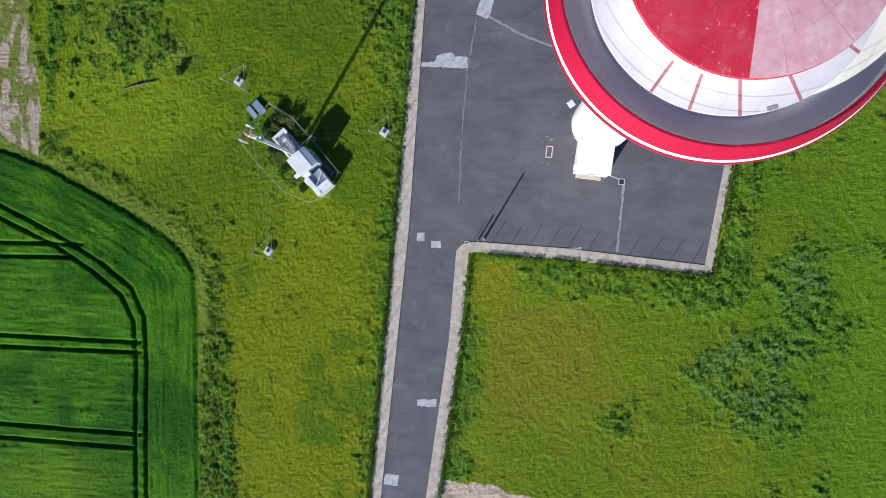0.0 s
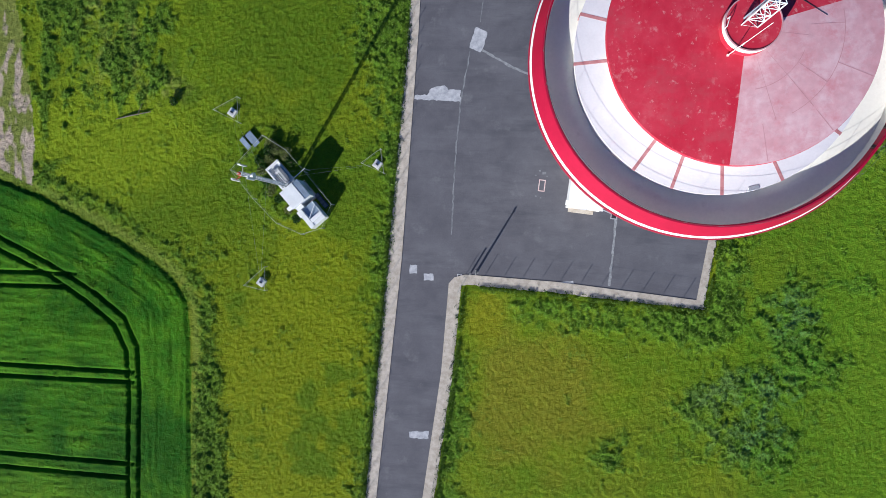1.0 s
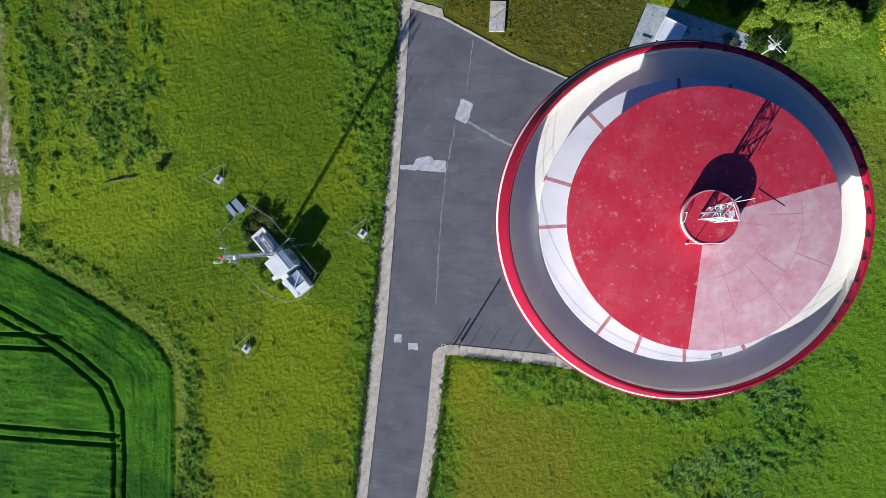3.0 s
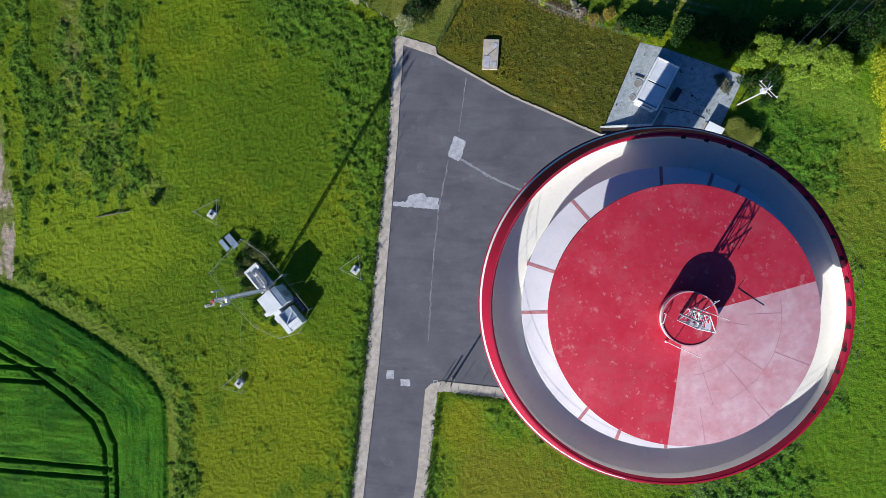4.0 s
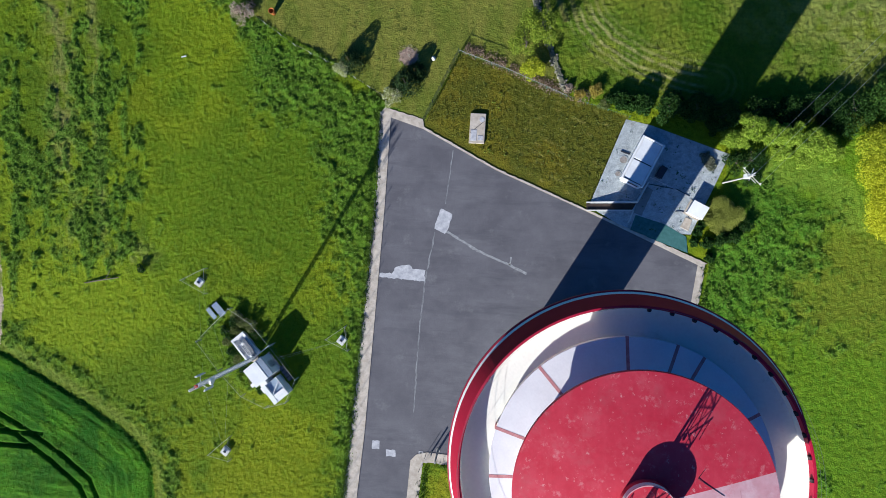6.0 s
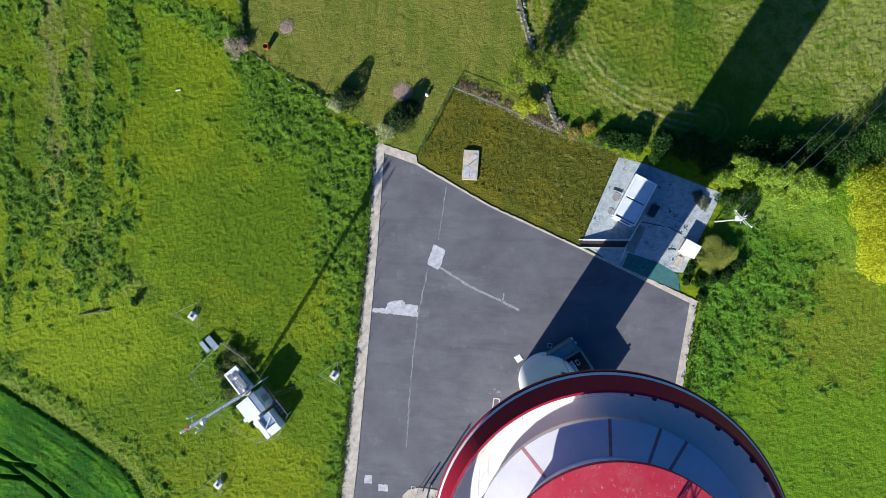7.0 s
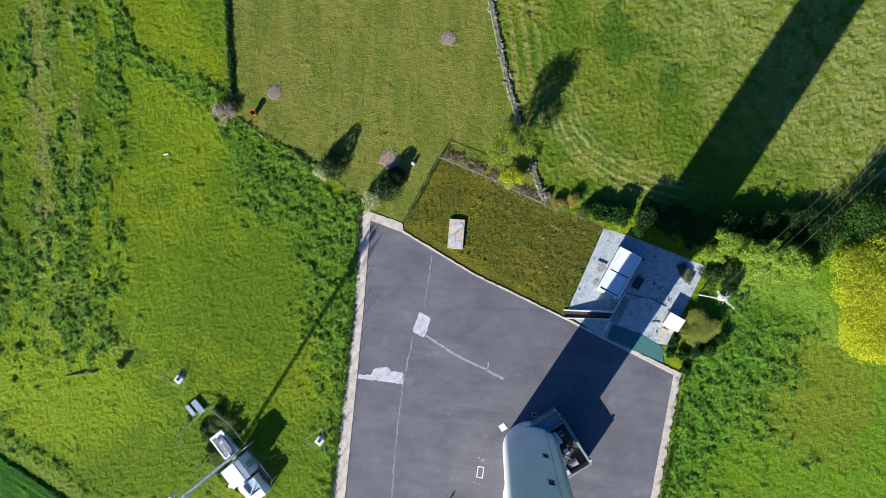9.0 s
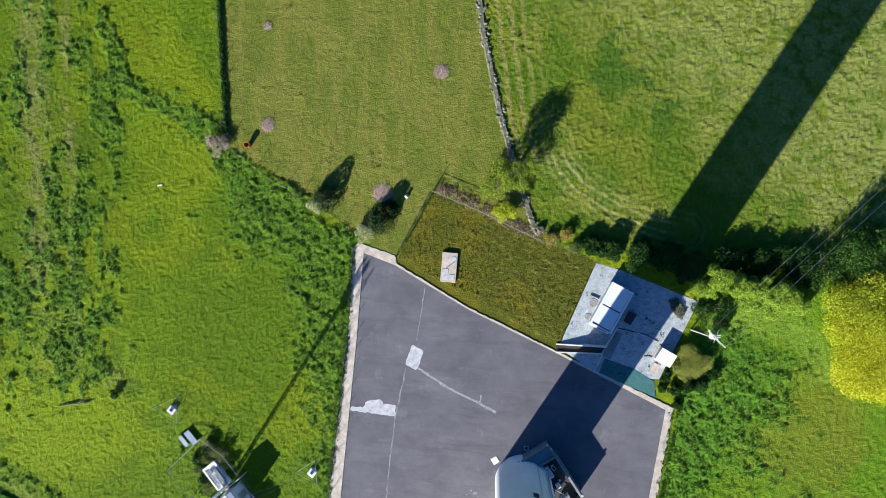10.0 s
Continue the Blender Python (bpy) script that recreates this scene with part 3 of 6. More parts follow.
a = [strip_bm.verts.new((r, -0.09, z)) for r, z in pr]
b = [strip_bm.verts.new((r, 0.09, z)) for r, z in pr]
strip_bm.faces.new(a)
strip_bm.faces.new(b[::-1])
for i in range(5):
    strip_bm.faces.new((a[i], b[i], b[(i + 1) % 5], a[(i + 1) % 5]))
rs = part("roof_strip", strip_bm, M_STRIP, tower, "faded red strip across the white skirt")
for i, az in enumerate((-176, 163.3, 131.5, -124.5, -107.5, -87.5, -63.4, 93.1, 72.5, 61.2, 30.0, -35.0)):
    o = rs if i == 0 else new("roof_strip", rs.data)
    o.parent = tower
    o.matrix_basis = pose(0, 0, 0, 0, 0, az)
ws = part("wall_strip", box(7.74, 7.78, -0.14, 0.14, 38.97, 39.44), M_STRIP, tower)
ws.matrix_basis = pose(0, 0, 0, 0, 0, 163.3)
M_POSTG = mat("dull_rail_steel", (0.1, 0.1, 0.1), 0.7, 0.2, var=(0.14, 0.14, 0.13), scale=4)
post = part("rail_post", rod((9.47, 0, 40.1), (9.47, 0, 41.0), 0.008, 5), M_POSTG, tower)
for i in range(1, 32):
    o = new("rail_post", post.data)
    o.parent = tower
    o.matrix_basis = pose(0, 0, 0, 0, 0, 11.25 * i)
for z in (40.55, 40.98):
    part("rail", lathe([(9.466, z), (9.474, z), (9.474, z + 0.009), (9.466, z + 0.009)], 96, close=True), M_POSTG, tower)
hatch = part("ladder_hatch", box(7.5, 7.72, -0.28, 0.28, 39.62, 39.66, 0.01), M_STEEL, tower)
hatch.matrix_basis = pose(0, 0, 0, 0, 0, -75)
part("lantern_wall", lathe([(1.3, 42.9), (1.3, 43.34), (1.26, 43.34), (1.26, 42.9)], 56, close=True), M_RED, tower, "red wall of the hatch drum")
part("lantern_band", lathe([(1.305, 43.345), (1.305, 43.66), (1.26, 43.66), (1.26, 43.345)], 56, close=True), M_CREAM, tower, "pale band round the hatch drum")
part("lantern_rim", lathe([(1.262, 43.665), (1.315, 43.665), (1.315, 43.72), (1.262, 43.72)], 56, close=True), M_SEAMP, tower, "thin faded pink rim")
part("lantern_floor", lathe([(1.259, 43.68), (0.7, 43.69), (0.0, 43.7)], 40), M_RED, tower, "red hatch drum lid", smooth=True)
DOME_Z = lambda r: float(np.interp(r, [1.4, 3.0, 5.0, 6.52], [42.95, 42.85, 42.68, 42.5]))
for az, r0, r1 in ((-20, 4.62, 6.45), (-48, 1.45, 6.45), (-33, 2.9, 4.6), (-70, 1.45, 4.6), (-78, 4.62, 6.45), (-6, 1.45, 2.9), (4, 3.0, 4.6)):
    rr_ = [r0 + (r1 - r0) * i / 6 for i in range(7)]
    part("dome_seam", lathe([(r, DOME_Z(r) + 0.004) for r in rr_], 1, az - 0.22, az + 0.22), M_SEAMP, tower)
part("dome_seam", lathe([(4.6, DOME_Z(4.6) + 0.004), (4.635, DOME_Z(4.635) + 0.004)], 48, -60, 12), M_SEAMP, tower)
part("dome_seam", lathe([(2.9, DOME_Z(2.9) + 0.004), (2.935, DOME_Z(2.935) + 0.004)], 24, -80, -20), M_SEAMP, tower)
part("roof_rod", rod((2.45, 1.45, 42.885), (3.75, 0.65, 42.79), 0.012, 5), M_DARK, tower, "thin dark rod across the roof")
part("roof_rod", rod((2.45, 1.45, 42.885), (2.8, 1.95, 42.815), 0.012, 5), M_DARK, tower)
for z in (11.0, 17.5, 24.0):
    w = part("shaft_window", box(3.28, 3.5, -0.28, 0.28, z - 0.36, z + 0.36, 0.02), M_DARK, tower, "small dark shaft window")
    w.matrix_basis = pose(0, 0, 0, 0, 0, 78)
    for y0 in (-0.34, 0.28):
        part("window_frame", box(3.49, 3.54, y0, y0 + 0.06, z - 0.4, z + 0.4), M_STEEL, w)
    part("window_sill", box(3.4, 3.58, -0.36, 0.36, z - 0.44, z - 0.38), M_CONC, w)
for daz, r in ((40, 0.06), (46, 0.04), (66, 0.04)):
    part("cable_pipe", rod((3.62 * math.cos(radians(daz)), 3.62 * math.sin(radians(daz)), 2.5), (3.42 * math.cos(radians(daz)), 3.42 * math.sin(radians(daz)), 30.2), r, 6), M_STEEL, tower)


# ---- lattice masts ----
def lattice(parent, side, h, n, r, material, rx=0.0, x=0.0, y=0.0, z=0.0):
    """Three-legged lattice: leg, bracing, one ring a bay."""
    c = [Vector((side * 0.577 * math.cos(radians(rx + 120 * i)), side * 0.577 * math.sin(radians(rx + 120 * i)), 0)) + Vector((x, y, z)) for i in range(3)]
    for p in c:
        part("leg", rod(p, p + Vector((0, 0, h)), r, 6), material, parent)
    up = Vector((0, 0, h / n))
    for k in range(n):
        for i in range(3):
            a, b = c[i] + up * k, c[(i + 1) % 3] + up * k
            part("brace", rod(a, b, r * 0.65, 4), material, parent)
            part("brace", rod(a, b + up, r * 0.65, 4) if k % 2 else rod(b, a + up, r * 0.65, 4), material, parent)
    for i in range(3):
        part("brace", rod(c[i] + up * n, c[(i + 1) % 3] + up * n, r * 0.7, 4), material, parent)


M_BLUEGREY = mat("blue_grey_cable", (0.2, 0.25, 0.3), 0.6, var=(0.3, 0.35, 0.4), scale=3)
M_GALV = mat("pale_galvanised", (0.62, 0.62, 0.62), 0.5, 0.2, var=(0.72, 0.72, 0.72), scale=3)
am = empty("antenna_mast", 14.1, 15.0, 43.68)
tagged(am, "short galvanised lattice mast standing on the tower roof hatch", "antenna mast")
lattice(am, 0.74, 2.7, 4, 0.035, M_GALV, 200)
part("antenna_arm", rod((0.3, 0.3, 0.62), (1.24, 0.91, 0.6), 0.03, 5), M_GALV, am)
part("antenna_arm", rod((1.15, 0.85, 0.6), (1.18, 0.82, 0.25), 0.022, 5), M_GALV, am)
part("top_plate", box(-0.12, 0.12, -0.12, 0.12, 2.7, 2.74), M_GALV, am)
part("cable_run", rod((-0.3, 0.15, 0.05), (-0.25, 0.1, 2.6), 0.05, 6), M_BLUEGREY, am, "blue-grey cable run")
for (x_, y_), z0, z1, lx, ly in (((14.35, 15.5), 44.1, 48.2, -0.12, 0.02), ((13.4, 13.68), 42.93, 46.9, 0.25, 0.05)):
    wa = empty("whip_antenna", x_, y_, z0)
    tagged(wa, "thin white whip antenna on the tower roof hatch", "antenna", group="whip antennas")
    part("rod", rod((0, 0, 0), (lx, ly, z1 - z0), 0.022, 5, 0.014), M_WHITE, wa)
    part("clamp", box(-0.05, 0.05, -0.05, 0.05, 0.0, 0.1, 0.01), M_GALV, wa)
    part("coil", rod((lx * 0.35, ly * 0.35, (z1 - z0) * 0.35), (lx * 0.42, ly * 0.42, (z1 - z0) * 0.42), 0.034, 6), M_WHITE, wa)
hl = empty("hatch_ladder_rail", 12.95, 14.7, 43.7)
tagged(hl, "small pale grab rail on the roof hatch drum", "grab rail")
part("rail", rod((0, 0, 0.3), (0.12, 0.45, 0.3), 0.02, 5), M_WHITE, hl)
for x_, y_ in ((0, 0), (0.12, 0.45)):
    part("rail_post", rod((x_, y_, -0.02), (x_, y_, 0.3), 0.02, 5), M_WHITE, hl)

# ---- annex: open-topped plant enclosure behind the shaft ----
M_GREYWALL = mat("grey_painted_wall", (0.17, 0.175, 0.175), 0.8, var=(0.25, 0.25, 0.245), scale=0.8, fine=0.08, fscale=7)
M_PALEWALL = mat("pale_grey_paint", (0.36, 0.38, 0.38), 0.7, var=(0.46, 0.47, 0.46), scale=1.5)
# near black for the shaded annex floor; also colours a crack and a grate
M_DEEPDARK = mat("dark_shade_and_joints", (0.035, 0.035, 0.04), 0.9, var=(0.06, 0.06, 0.065), scale=1.5)
annex = empty("annex_building", 17.75, 16.1, 0, -54.5)
tagged(annex, "low walled plant enclosure beside the tower shaft", "building")
# local x runs along the long outer wall, y outwards
M_ROOFGREY = mat("blue_grey_roof_coat", (0.2, 0.25, 0.27), 0.8, var=(0.27, 0.32, 0.34), scale=0.9, fine=0.1)
# the floor's colour carries the shade inside the enclosure walls
part("floor_slab", box(-2.45, 3.35, -1.6, 1.9, 0.0, 1.1), M_DEEPDARK, annex, "floor coloured near black for the shade between the walls")
part("outer_wall", box(-2.45, 3.45, 1.9, 2.1, 0, 2.3, 0.02), M_GREYWALL, annex)
part("end_wall", box(3.36, 3.52, -1.4, 1.895, 0, 2.2, 0.02), M_GREYWALL, annex)
part("end_wall", box(-2.75, -2.46, -2.2, 1.95, 0, 2.35, 0.02), M_GREYWALL, annex)
# roofed side bay with a sunken roof between its parapets
part("bay_walls", box(-4.1, -2.76, -2.2, 1.85, 0, 1.9), M_GREYWALL, annex)
part("bay_roof", box(-4.0, -2.765, -2.1, 1.75, 1.9, 1.96), M_ROOFGREY, annex, "blue-grey coated sunken roof")
part("parapet", box(-4.2, -4.05, -2.3, 1.95, 1.7, 2.3, 0.02), M_GREYWALL, annex)
part("parapet", box(-4.04, -2.76, 1.78, 1.95, 1.7, 2.3, 0.02), M_GREYWALL, annex)
part("parapet", box(-4.04, -2.76, -2.3, -2.13, 1.7, 2.3, 0.02), M_GREYWALL, annex)
for x_, y_ in ((-4.25, 1.9), (-3.6, 2.02), (-4.25, -2.2), (-2.6, -2.3), (3.0, 2.2)):
    part("corner_block", box(x_ - 0.14, x_ + 0.14, y_ - 0.12, y_ + 0.12, 2.0, 2.42, 0.02), M_PALEWALL, annex)
part("coping", box(-2.45, 3.5, 1.86, 2.14, 2.3, 2.34, 0.01), M_GREYWALL, annex)
part("coping", box(3.33, 3.55, -1.4, 1.85, 2.2, 2.24, 0.01), M_GREYWALL, annex)
for xx, yy, lx, ly, hh in ((-1.05, 0.15, 1.55, 0.62, 0.5), (-1.25, 0.9, 0.7, 0.42, 0.4), (0.95, 0.2, 0.6, 0.55, 0.45), (0.4, 0.75, 0.45, 0.35, 0.4)):
    unit = empty("plant_unit", *(annex.matrix_basis @ Vector((xx, yy, 1.1))), -54.5)
    tagged(unit, "pale metal plant cabinet on the annex floor", "equipment cabinet", group="plant units on the annex")
    casing = part("casing", box(-lx / 2, lx / 2, -ly / 2, ly / 2, 0, hh, 0.03), M_WHITE if lx > 0.5 else M_DARK, unit)
    part("grille", box(-lx / 3, lx / 3, -ly / 3, ly / 3, hh, hh + 0.03), M_DARK if 0.6 < lx < 1 else M_STEEL, casing)
tank = empty("steel_tank", *(annex.matrix_basis @ Vector((2.55, 0.1, 1.1))), -54.5)
tagged(tank, "grey cylindrical steel tank on the annex floor", "tank")
part("shell", rod((-0.05, -0.55, 0.5), (-0.05, 0.55, 0.5), 0.42, 20), M_GREYWALL, tank)
part("end_ring", rod((-0.05, 0.55, 0.5), (-0.05, 0.62, 0.5), 0.45, 20), M_PALEWALL, tank)
part("end_ring", rod((-0.05, -0.3, 0.5), (-0.05, -0.24, 0.5), 0.44, 20), M_PALEWALL, tank)
part("cradle", box(-0.4, 0.3, -0.45, -0.33, 0, 0.25), M_DARK, tank)
part("cradle", box(-0.4, 0.3, 0.33, 0.45, 0, 0.25), M_DARK, tank)
pipe = empty("roof_pipe", *(annex.matrix_basis @ Vector((0.2, -0.5, 1.1))), -54.5)
tagged(pipe, "thin pale pipe across the annex floor", "pipe")
part("run", rod((-2.0, 0.0, 0.5), (0.4, -0.1, 0.5), 0.04, 6), M_STEEL, pipe)
part("run", rod((0.4, -0.1, 0.5), (1.9, 0.75, 0.55), 0.04, 6), M_STEEL, pipe)
part("riser", rod((1.9, 0.75, 0), (1.9, 0.75, 0.55), 0.04, 6), M_STEEL, pipe)
vb = empty("vent_box", *(annex.matrix_basis @ Vector((2.9, -0.95, 1.1))), -54.5)
tagged(vb, "small pale vent box in the annex corner", "vent")
part("casing", box(-0.25, 0.25, -0.2, 0.2, 0, 1.1, 0.03), M_PALEWALL, vb)
part("cowl", box(-0.3, 0.3, -0.25, 0.25, 1.1, 1.18, 0.02), M_PALEWALL, vb)

# entrance wing on the sunny side of the shaft
wing = empty("entrance_wing", 13.2, 10.1, 0, -7.0)
tagged(wing, "low white flat-roofed entrance wing at the tower foot", "building")
part("walls", box(-2.05, 2.0, -1.65, 2.2, 0, 2.8), M_RENDER, wing)
part("roof_slab", box(-2.12, 2.08, -1.75, 2.2, 2.8, 3.0, 0.03), M_RENDER, wing)
part("step", box(-1.7, 1.4, -2.15, -1.66, 0, 0.3, 0.02), M_CONC, wing)
part("handle", box(0.3, 0.36, -1.74, -1.69, 1.3, 1.5), M_DARK, part("door", box(-0.6, 0.5, -1.69, -1.655, 0.3, 2.4), M_STEEL, wing, "grey metal door"))
part("eaves_box", box(-2.4, -2.13, -1.5, -0.9, 2.5, 2.8, 0.02), M_RENDER, wing)

# ---- equipment compound at the guyed mast ----
M_BLUEROOF = mat("blue_grey_sheet", (0.25, 0.32, 0.42), 0.35, 0.4, var=(0.35, 0.42, 0.5), scale=1.0)
M_CABIN = mat("white_cabin_paint", (0.62, 0.62, 0.61), 0.6, var=(0.72, 0.72, 0.71), scale=0.8, fine=0.04)
M_PALEBLUE = mat("pale_blue_sheet", (0.13, 0.17, 0.23), 0.6, 0.0, var=(0.22, 0.27, 0.34), scale=1.0, fine=0.08)
M_SLATE = mat("slate_grey_lid", (0.1, 0.11, 0.13), 0.5, var=(0.16, 0.17, 0.19), scale=2)
M_ANTRED = mat("red_antenna_paint", (0.5, 0.06, 0.04), 0.5)
MX, MY, MA = -24.8, 11.1, -49.0


def at_mast(u, v, z=0.0):
    return Vector((MX, MY, z)) + Vector((math.cos(radians(MA)) * u - math.sin(radians(MA)) * v, math.sin(radians(MA)) * u + math.cos(radians(MA)) * v, 0))


gm_ = empty("guyed_mast", MX, MY, 0, 15)
tagged(gm_, "tall pale guyed lattice mast with antennas at its top", "mast")
lattice(gm_, 0.42, 14.6, 40, 0.055, M_GALV, 60)
part("foot", box(-0.5, 0.5, -0.5, 0.5, 0, 0.25, 0.03), M_CONC, gm_)
for i in range(3):
    aa = radians(120 * i + 80)
    d = Vector((math.cos(aa), math.sin(aa), 0))
    part("antenna_arm", rod(d * 0.2 + Vector((0, 0, 13.7)), d * 0.95 + Vector((0, 0, 13.7)), 0.05, 6), M_ANTRED if i == 1 else M_WHITE, gm_)
    pa = part("panel_antenna", box(-0.07, 0.07, -0.15, 0.15, -0.9, 0.9, 0.03), M_WHITE, gm_)
    pa.matrix_basis = pose(d.x, d.y, 13.7, 0, 0, 120 * i + 80)
part("top_rod", rod((0, 0, 14.6), (0, 0, 15.6), 0.05, 6, 0.02), M_WHITE, gm_)
part("top_plate", box(-0.16, 0.16, -0.16, 0.16, 14.55, 14.7), M_ANTRED, gm_)
part("microwave_dish", rod((0.35, -0.1, 12.3), (0.6, -0.2, 12.3), 0.38, 18, 0.42), M_WHITE, gm_)

cab = empty("equipment_cabin", *at_mast(2.05, 0.3), MA)
tagged(cab, "white flat-roofed equipment cabin beside the mast", "cabin")
part("body", box(-1.3, 1.3, -1.15, 1.6, 0.15, 2.9, 0.02), M_CABIN, cab)
part("roof", box(-1.36, 1.36, -1.24, 0.85, 2.9, 3.02, 0.03), M_CABIN, cab)
part("roof_sheet", box(-1.3, 1.36, 0.855, 1.68, 2.86, 2.96, 0.02), M_PALEBLUE, cab, "pale blue-grey roof sheet")
for k in range(5):
    part("roof_rib", box(-1.2 + 0.55 * k, -1.15 + 0.55 * k, 0.87, 1.66, 2.96, 2.985), M_PALEBLUE, cab)
part("vent_hood", box(0.55, 1.05, -1.9, -1.25, 2.1, 2.5, 0.04), M_CABIN, cab)
part("plinth", box(-1.45, 1.45, -1.4, 1.75, -0.1, 0.15), M_CONC, cab)
part("handle", box(0.32, 0.38, 1.66, 1.7, 1.1, 1.3), M_DARK, part("door", box(-0.4, 0.5, 1.605, 1.65, 0.2, 2.2), M_STEEL, cab))
jb = empty("junction_box", *at_mast(3.6, -0.25), MA)
tagged(jb, "small white junction box between the cabins", "junction box")
part("casing", box(-0.22, 0.22, -0.45, 0.45, 0, 2.2, 0.02), M_CABIN, jb)
part("lid", box(-0.26, 0.26, -0.49, 0.49, 2.2, 2.25, 0.01), M_CABIN, jb)
cab2 = empty("battery_cabin", *at_mast(5.1, 0.1), MA)
tagged(cab2, "low white cabin with a recessed dark blue-grey roof", "cabin")
part("body", box(-1.3, 1.4, -1.1, 1.3, 0, 1.6, 0.02), M_CABIN, cab2)
part("roof_sheet", box(-1.24, 0.4, -0.4, 1.24, 1.6, 1.66), M_BLUEROOF, cab2, "recessed blue-grey roof")
part("parapet", box(-1.35, -0.5, -1.2, -0.42, 1.6, 1.98, 0.02), M_CABIN, cab2)
part("parapet", box(-0.495, 1.45, -1.05, -0.42, 1.6, 1.95, 0.02), M_CABIN, cab2)
part("roof_panel", box(0.42, 0.98, -0.415, 1.35, 1.6, 1.94, 0.02), M_CABIN, cab2)
part("roof_panel", box(1.0, 1.45, -0.415, 1.35, 1.6, 1.88, 0.02), M_CABIN, cab2)
part("strut", rod((0.3, -0.35, 1.98), (-0.6, 1.25, 1.98), 0.06, 6), M_CABIN, cab2)
part("coping", box(-1.3, 0.4, 1.245, 1.33, 1.6, 1.8, 0.01), M_CABIN, cab2)
# unseen rack, added and coloured dark to merge with the cabin's shade
rack = empty("dark_filler_rack", *at_mast(4.2, 2.1), MA)
tagged(rack, "added low rack of boxes, coloured dark to merge with shade", "rack")
part("tray", box(-1.1, 1.2, -0.35, 0.35, 0.12, 0.2), M_DARK, rack)
for k in range(4):
    part("rack_leg", box(-1.05 + 0.7 * k, -0.97 + 0.7 * k, -0.3, 0.3, 0, 0.12), M_DARK, rack)
    part("battery", box(-1.0 + 0.55 * k, -0.6 + 0.55 * k, -0.25, 0.25, 0.2, 0.55, 0.02), M_SLATE, rack)
pad2 = empty("equipment_slab", *at_mast(-1.75, 0.1), MA)
tagged(pad2, "white concrete equipment slab beside the mast", "slab")
part("slab", box(-1.9, 1.75, -1.05, 1.05, -0.1, 0.5, 0.03), M_CABIN, pad2)
part("kerb", box(-1.9, 1.5, -1.05, -0.8, 0.5, 0.72, 0.02), M_CABIN, pad2)
part("kerb", box(-1.9, -1.55, -0.795, 1.05, 0.5, 0.72, 0.02), M_CABIN, pad2)
part("kerb", box(-1.545, 1.5, 0.92, 1.05, 0.5, 0.66, 0.02), M_CABIN, pad2)
for uu, vv, lx, ly, hh in ((-2.75, -0.2, 0.55, 0.5, 0.45), (-2.2, 0.6, 1.1, 0.35, 0.5), (-1.75, 0.0, 0.75, 0.3, 0.35), (-1.15, 0.62, 0.8, 0.4, 0.6), (-0.95, -0.05, 0.6, 0.3, 0.4), (-1.6, -0.45, 0.9, 0.18, 0.25), (-0.4, 0.45, 0.5, 0.5, 0.8)):
    bx = empty("equipment_box", *at_mast(uu, vv, 0.5), MA)
    tagged(bx, "small dark grey equipment box on the white slab", "equipment box", group="boxes on the slab")
    hh *= 0.55
    part("casing", box(-lx / 2, lx / 2, -ly / 2, ly / 2, 0, hh, 0.02), M_STEEL, bx)
    part("lid", box(-lx / 2 - 0.03, lx / 2 + 0.03, -ly / 2 - 0.03, ly / 2 + 0.03, hh, hh + 0.04), M_SLATE, bx)
frm = empty("cable_ladder", *at_mast(-1.4, 0.3, 0.5), MA)
tagged(frm, "white steel cable ladder over the equipment slab", "cable ladder")
for v_ in (-0.15, 0.25):
    part("rail", rod((-1.1, v_, 0.95), (1.5, v_, 0.95), 0.035, 6), M_CABIN, frm)
for k in range(8):
    part("rung", rod((-1.0 + 0.33 * k, -0.15, 0.95), (-1.0 + 0.33 * k, 0.25, 0.95), 0.025, 5), M_CABIN, frm)
for u_ in (-1.0, 1.4):
    part("frame_leg", rod((u_, 0.05, 0), (u_, 0.05, 0.95), 0.035, 6), M_CABIN, frm)
tray = empty("cable_tray", *at_mast(0.4, 0.3), MA)
tagged(tray, "pale steel cable tray bridge from the mast to the fence", "cable tray")
part("beam", box(-0.24, -0.16, 0, 3.2, 2.2, 2.26), M_GALV, tray)
part("beam", box(0.2, 0.3, -0.6, 1.4, 2.0, 2.06), M_GALV, tray)
for v_ in (0.1, 3.1):
    part("tray_post", rod((-0.2, v_, 0), (-0.2, v_, 2.2), 0.04, 6), M_GALV, tray)
# the sheets' blue-grey base colour stands for sky reflected in shiny metal
for u_, v_, lx, ly, tilt in ((-8.0, 0.25, 2.0, 1.0, 9), (-8.2, -0.85, 1.7, 0.7, 14)):
    sh = empty("metal_sheet", *at_mast(u_, v_, 0.3), MA)
    tagged(sh, "metal sheet leaning in the grass, coloured blue-grey for reflected sky", "metal sheet", group="sheets by the fence")
    s_ = part("sheet", box(-lx / 2, lx / 2, -ly / 2, ly / 2, -0.02, 0.02, 0.005), M_PALEBLUE, sh)
    s_.matrix_basis = pose(0, 0, 0.05, tilt, 4, 0)
    for i in range(4):
        r_ = part("rib", box(-lx / 2, lx / 2, ly * (i / 4 - 0.4), ly * (i / 4 - 0.4) + 0.03, 0.02, 0.035), M_PALEBLUE, sh)
        r_.matrix_basis = pose(0, 0, 0.05, tilt, 4, 0)

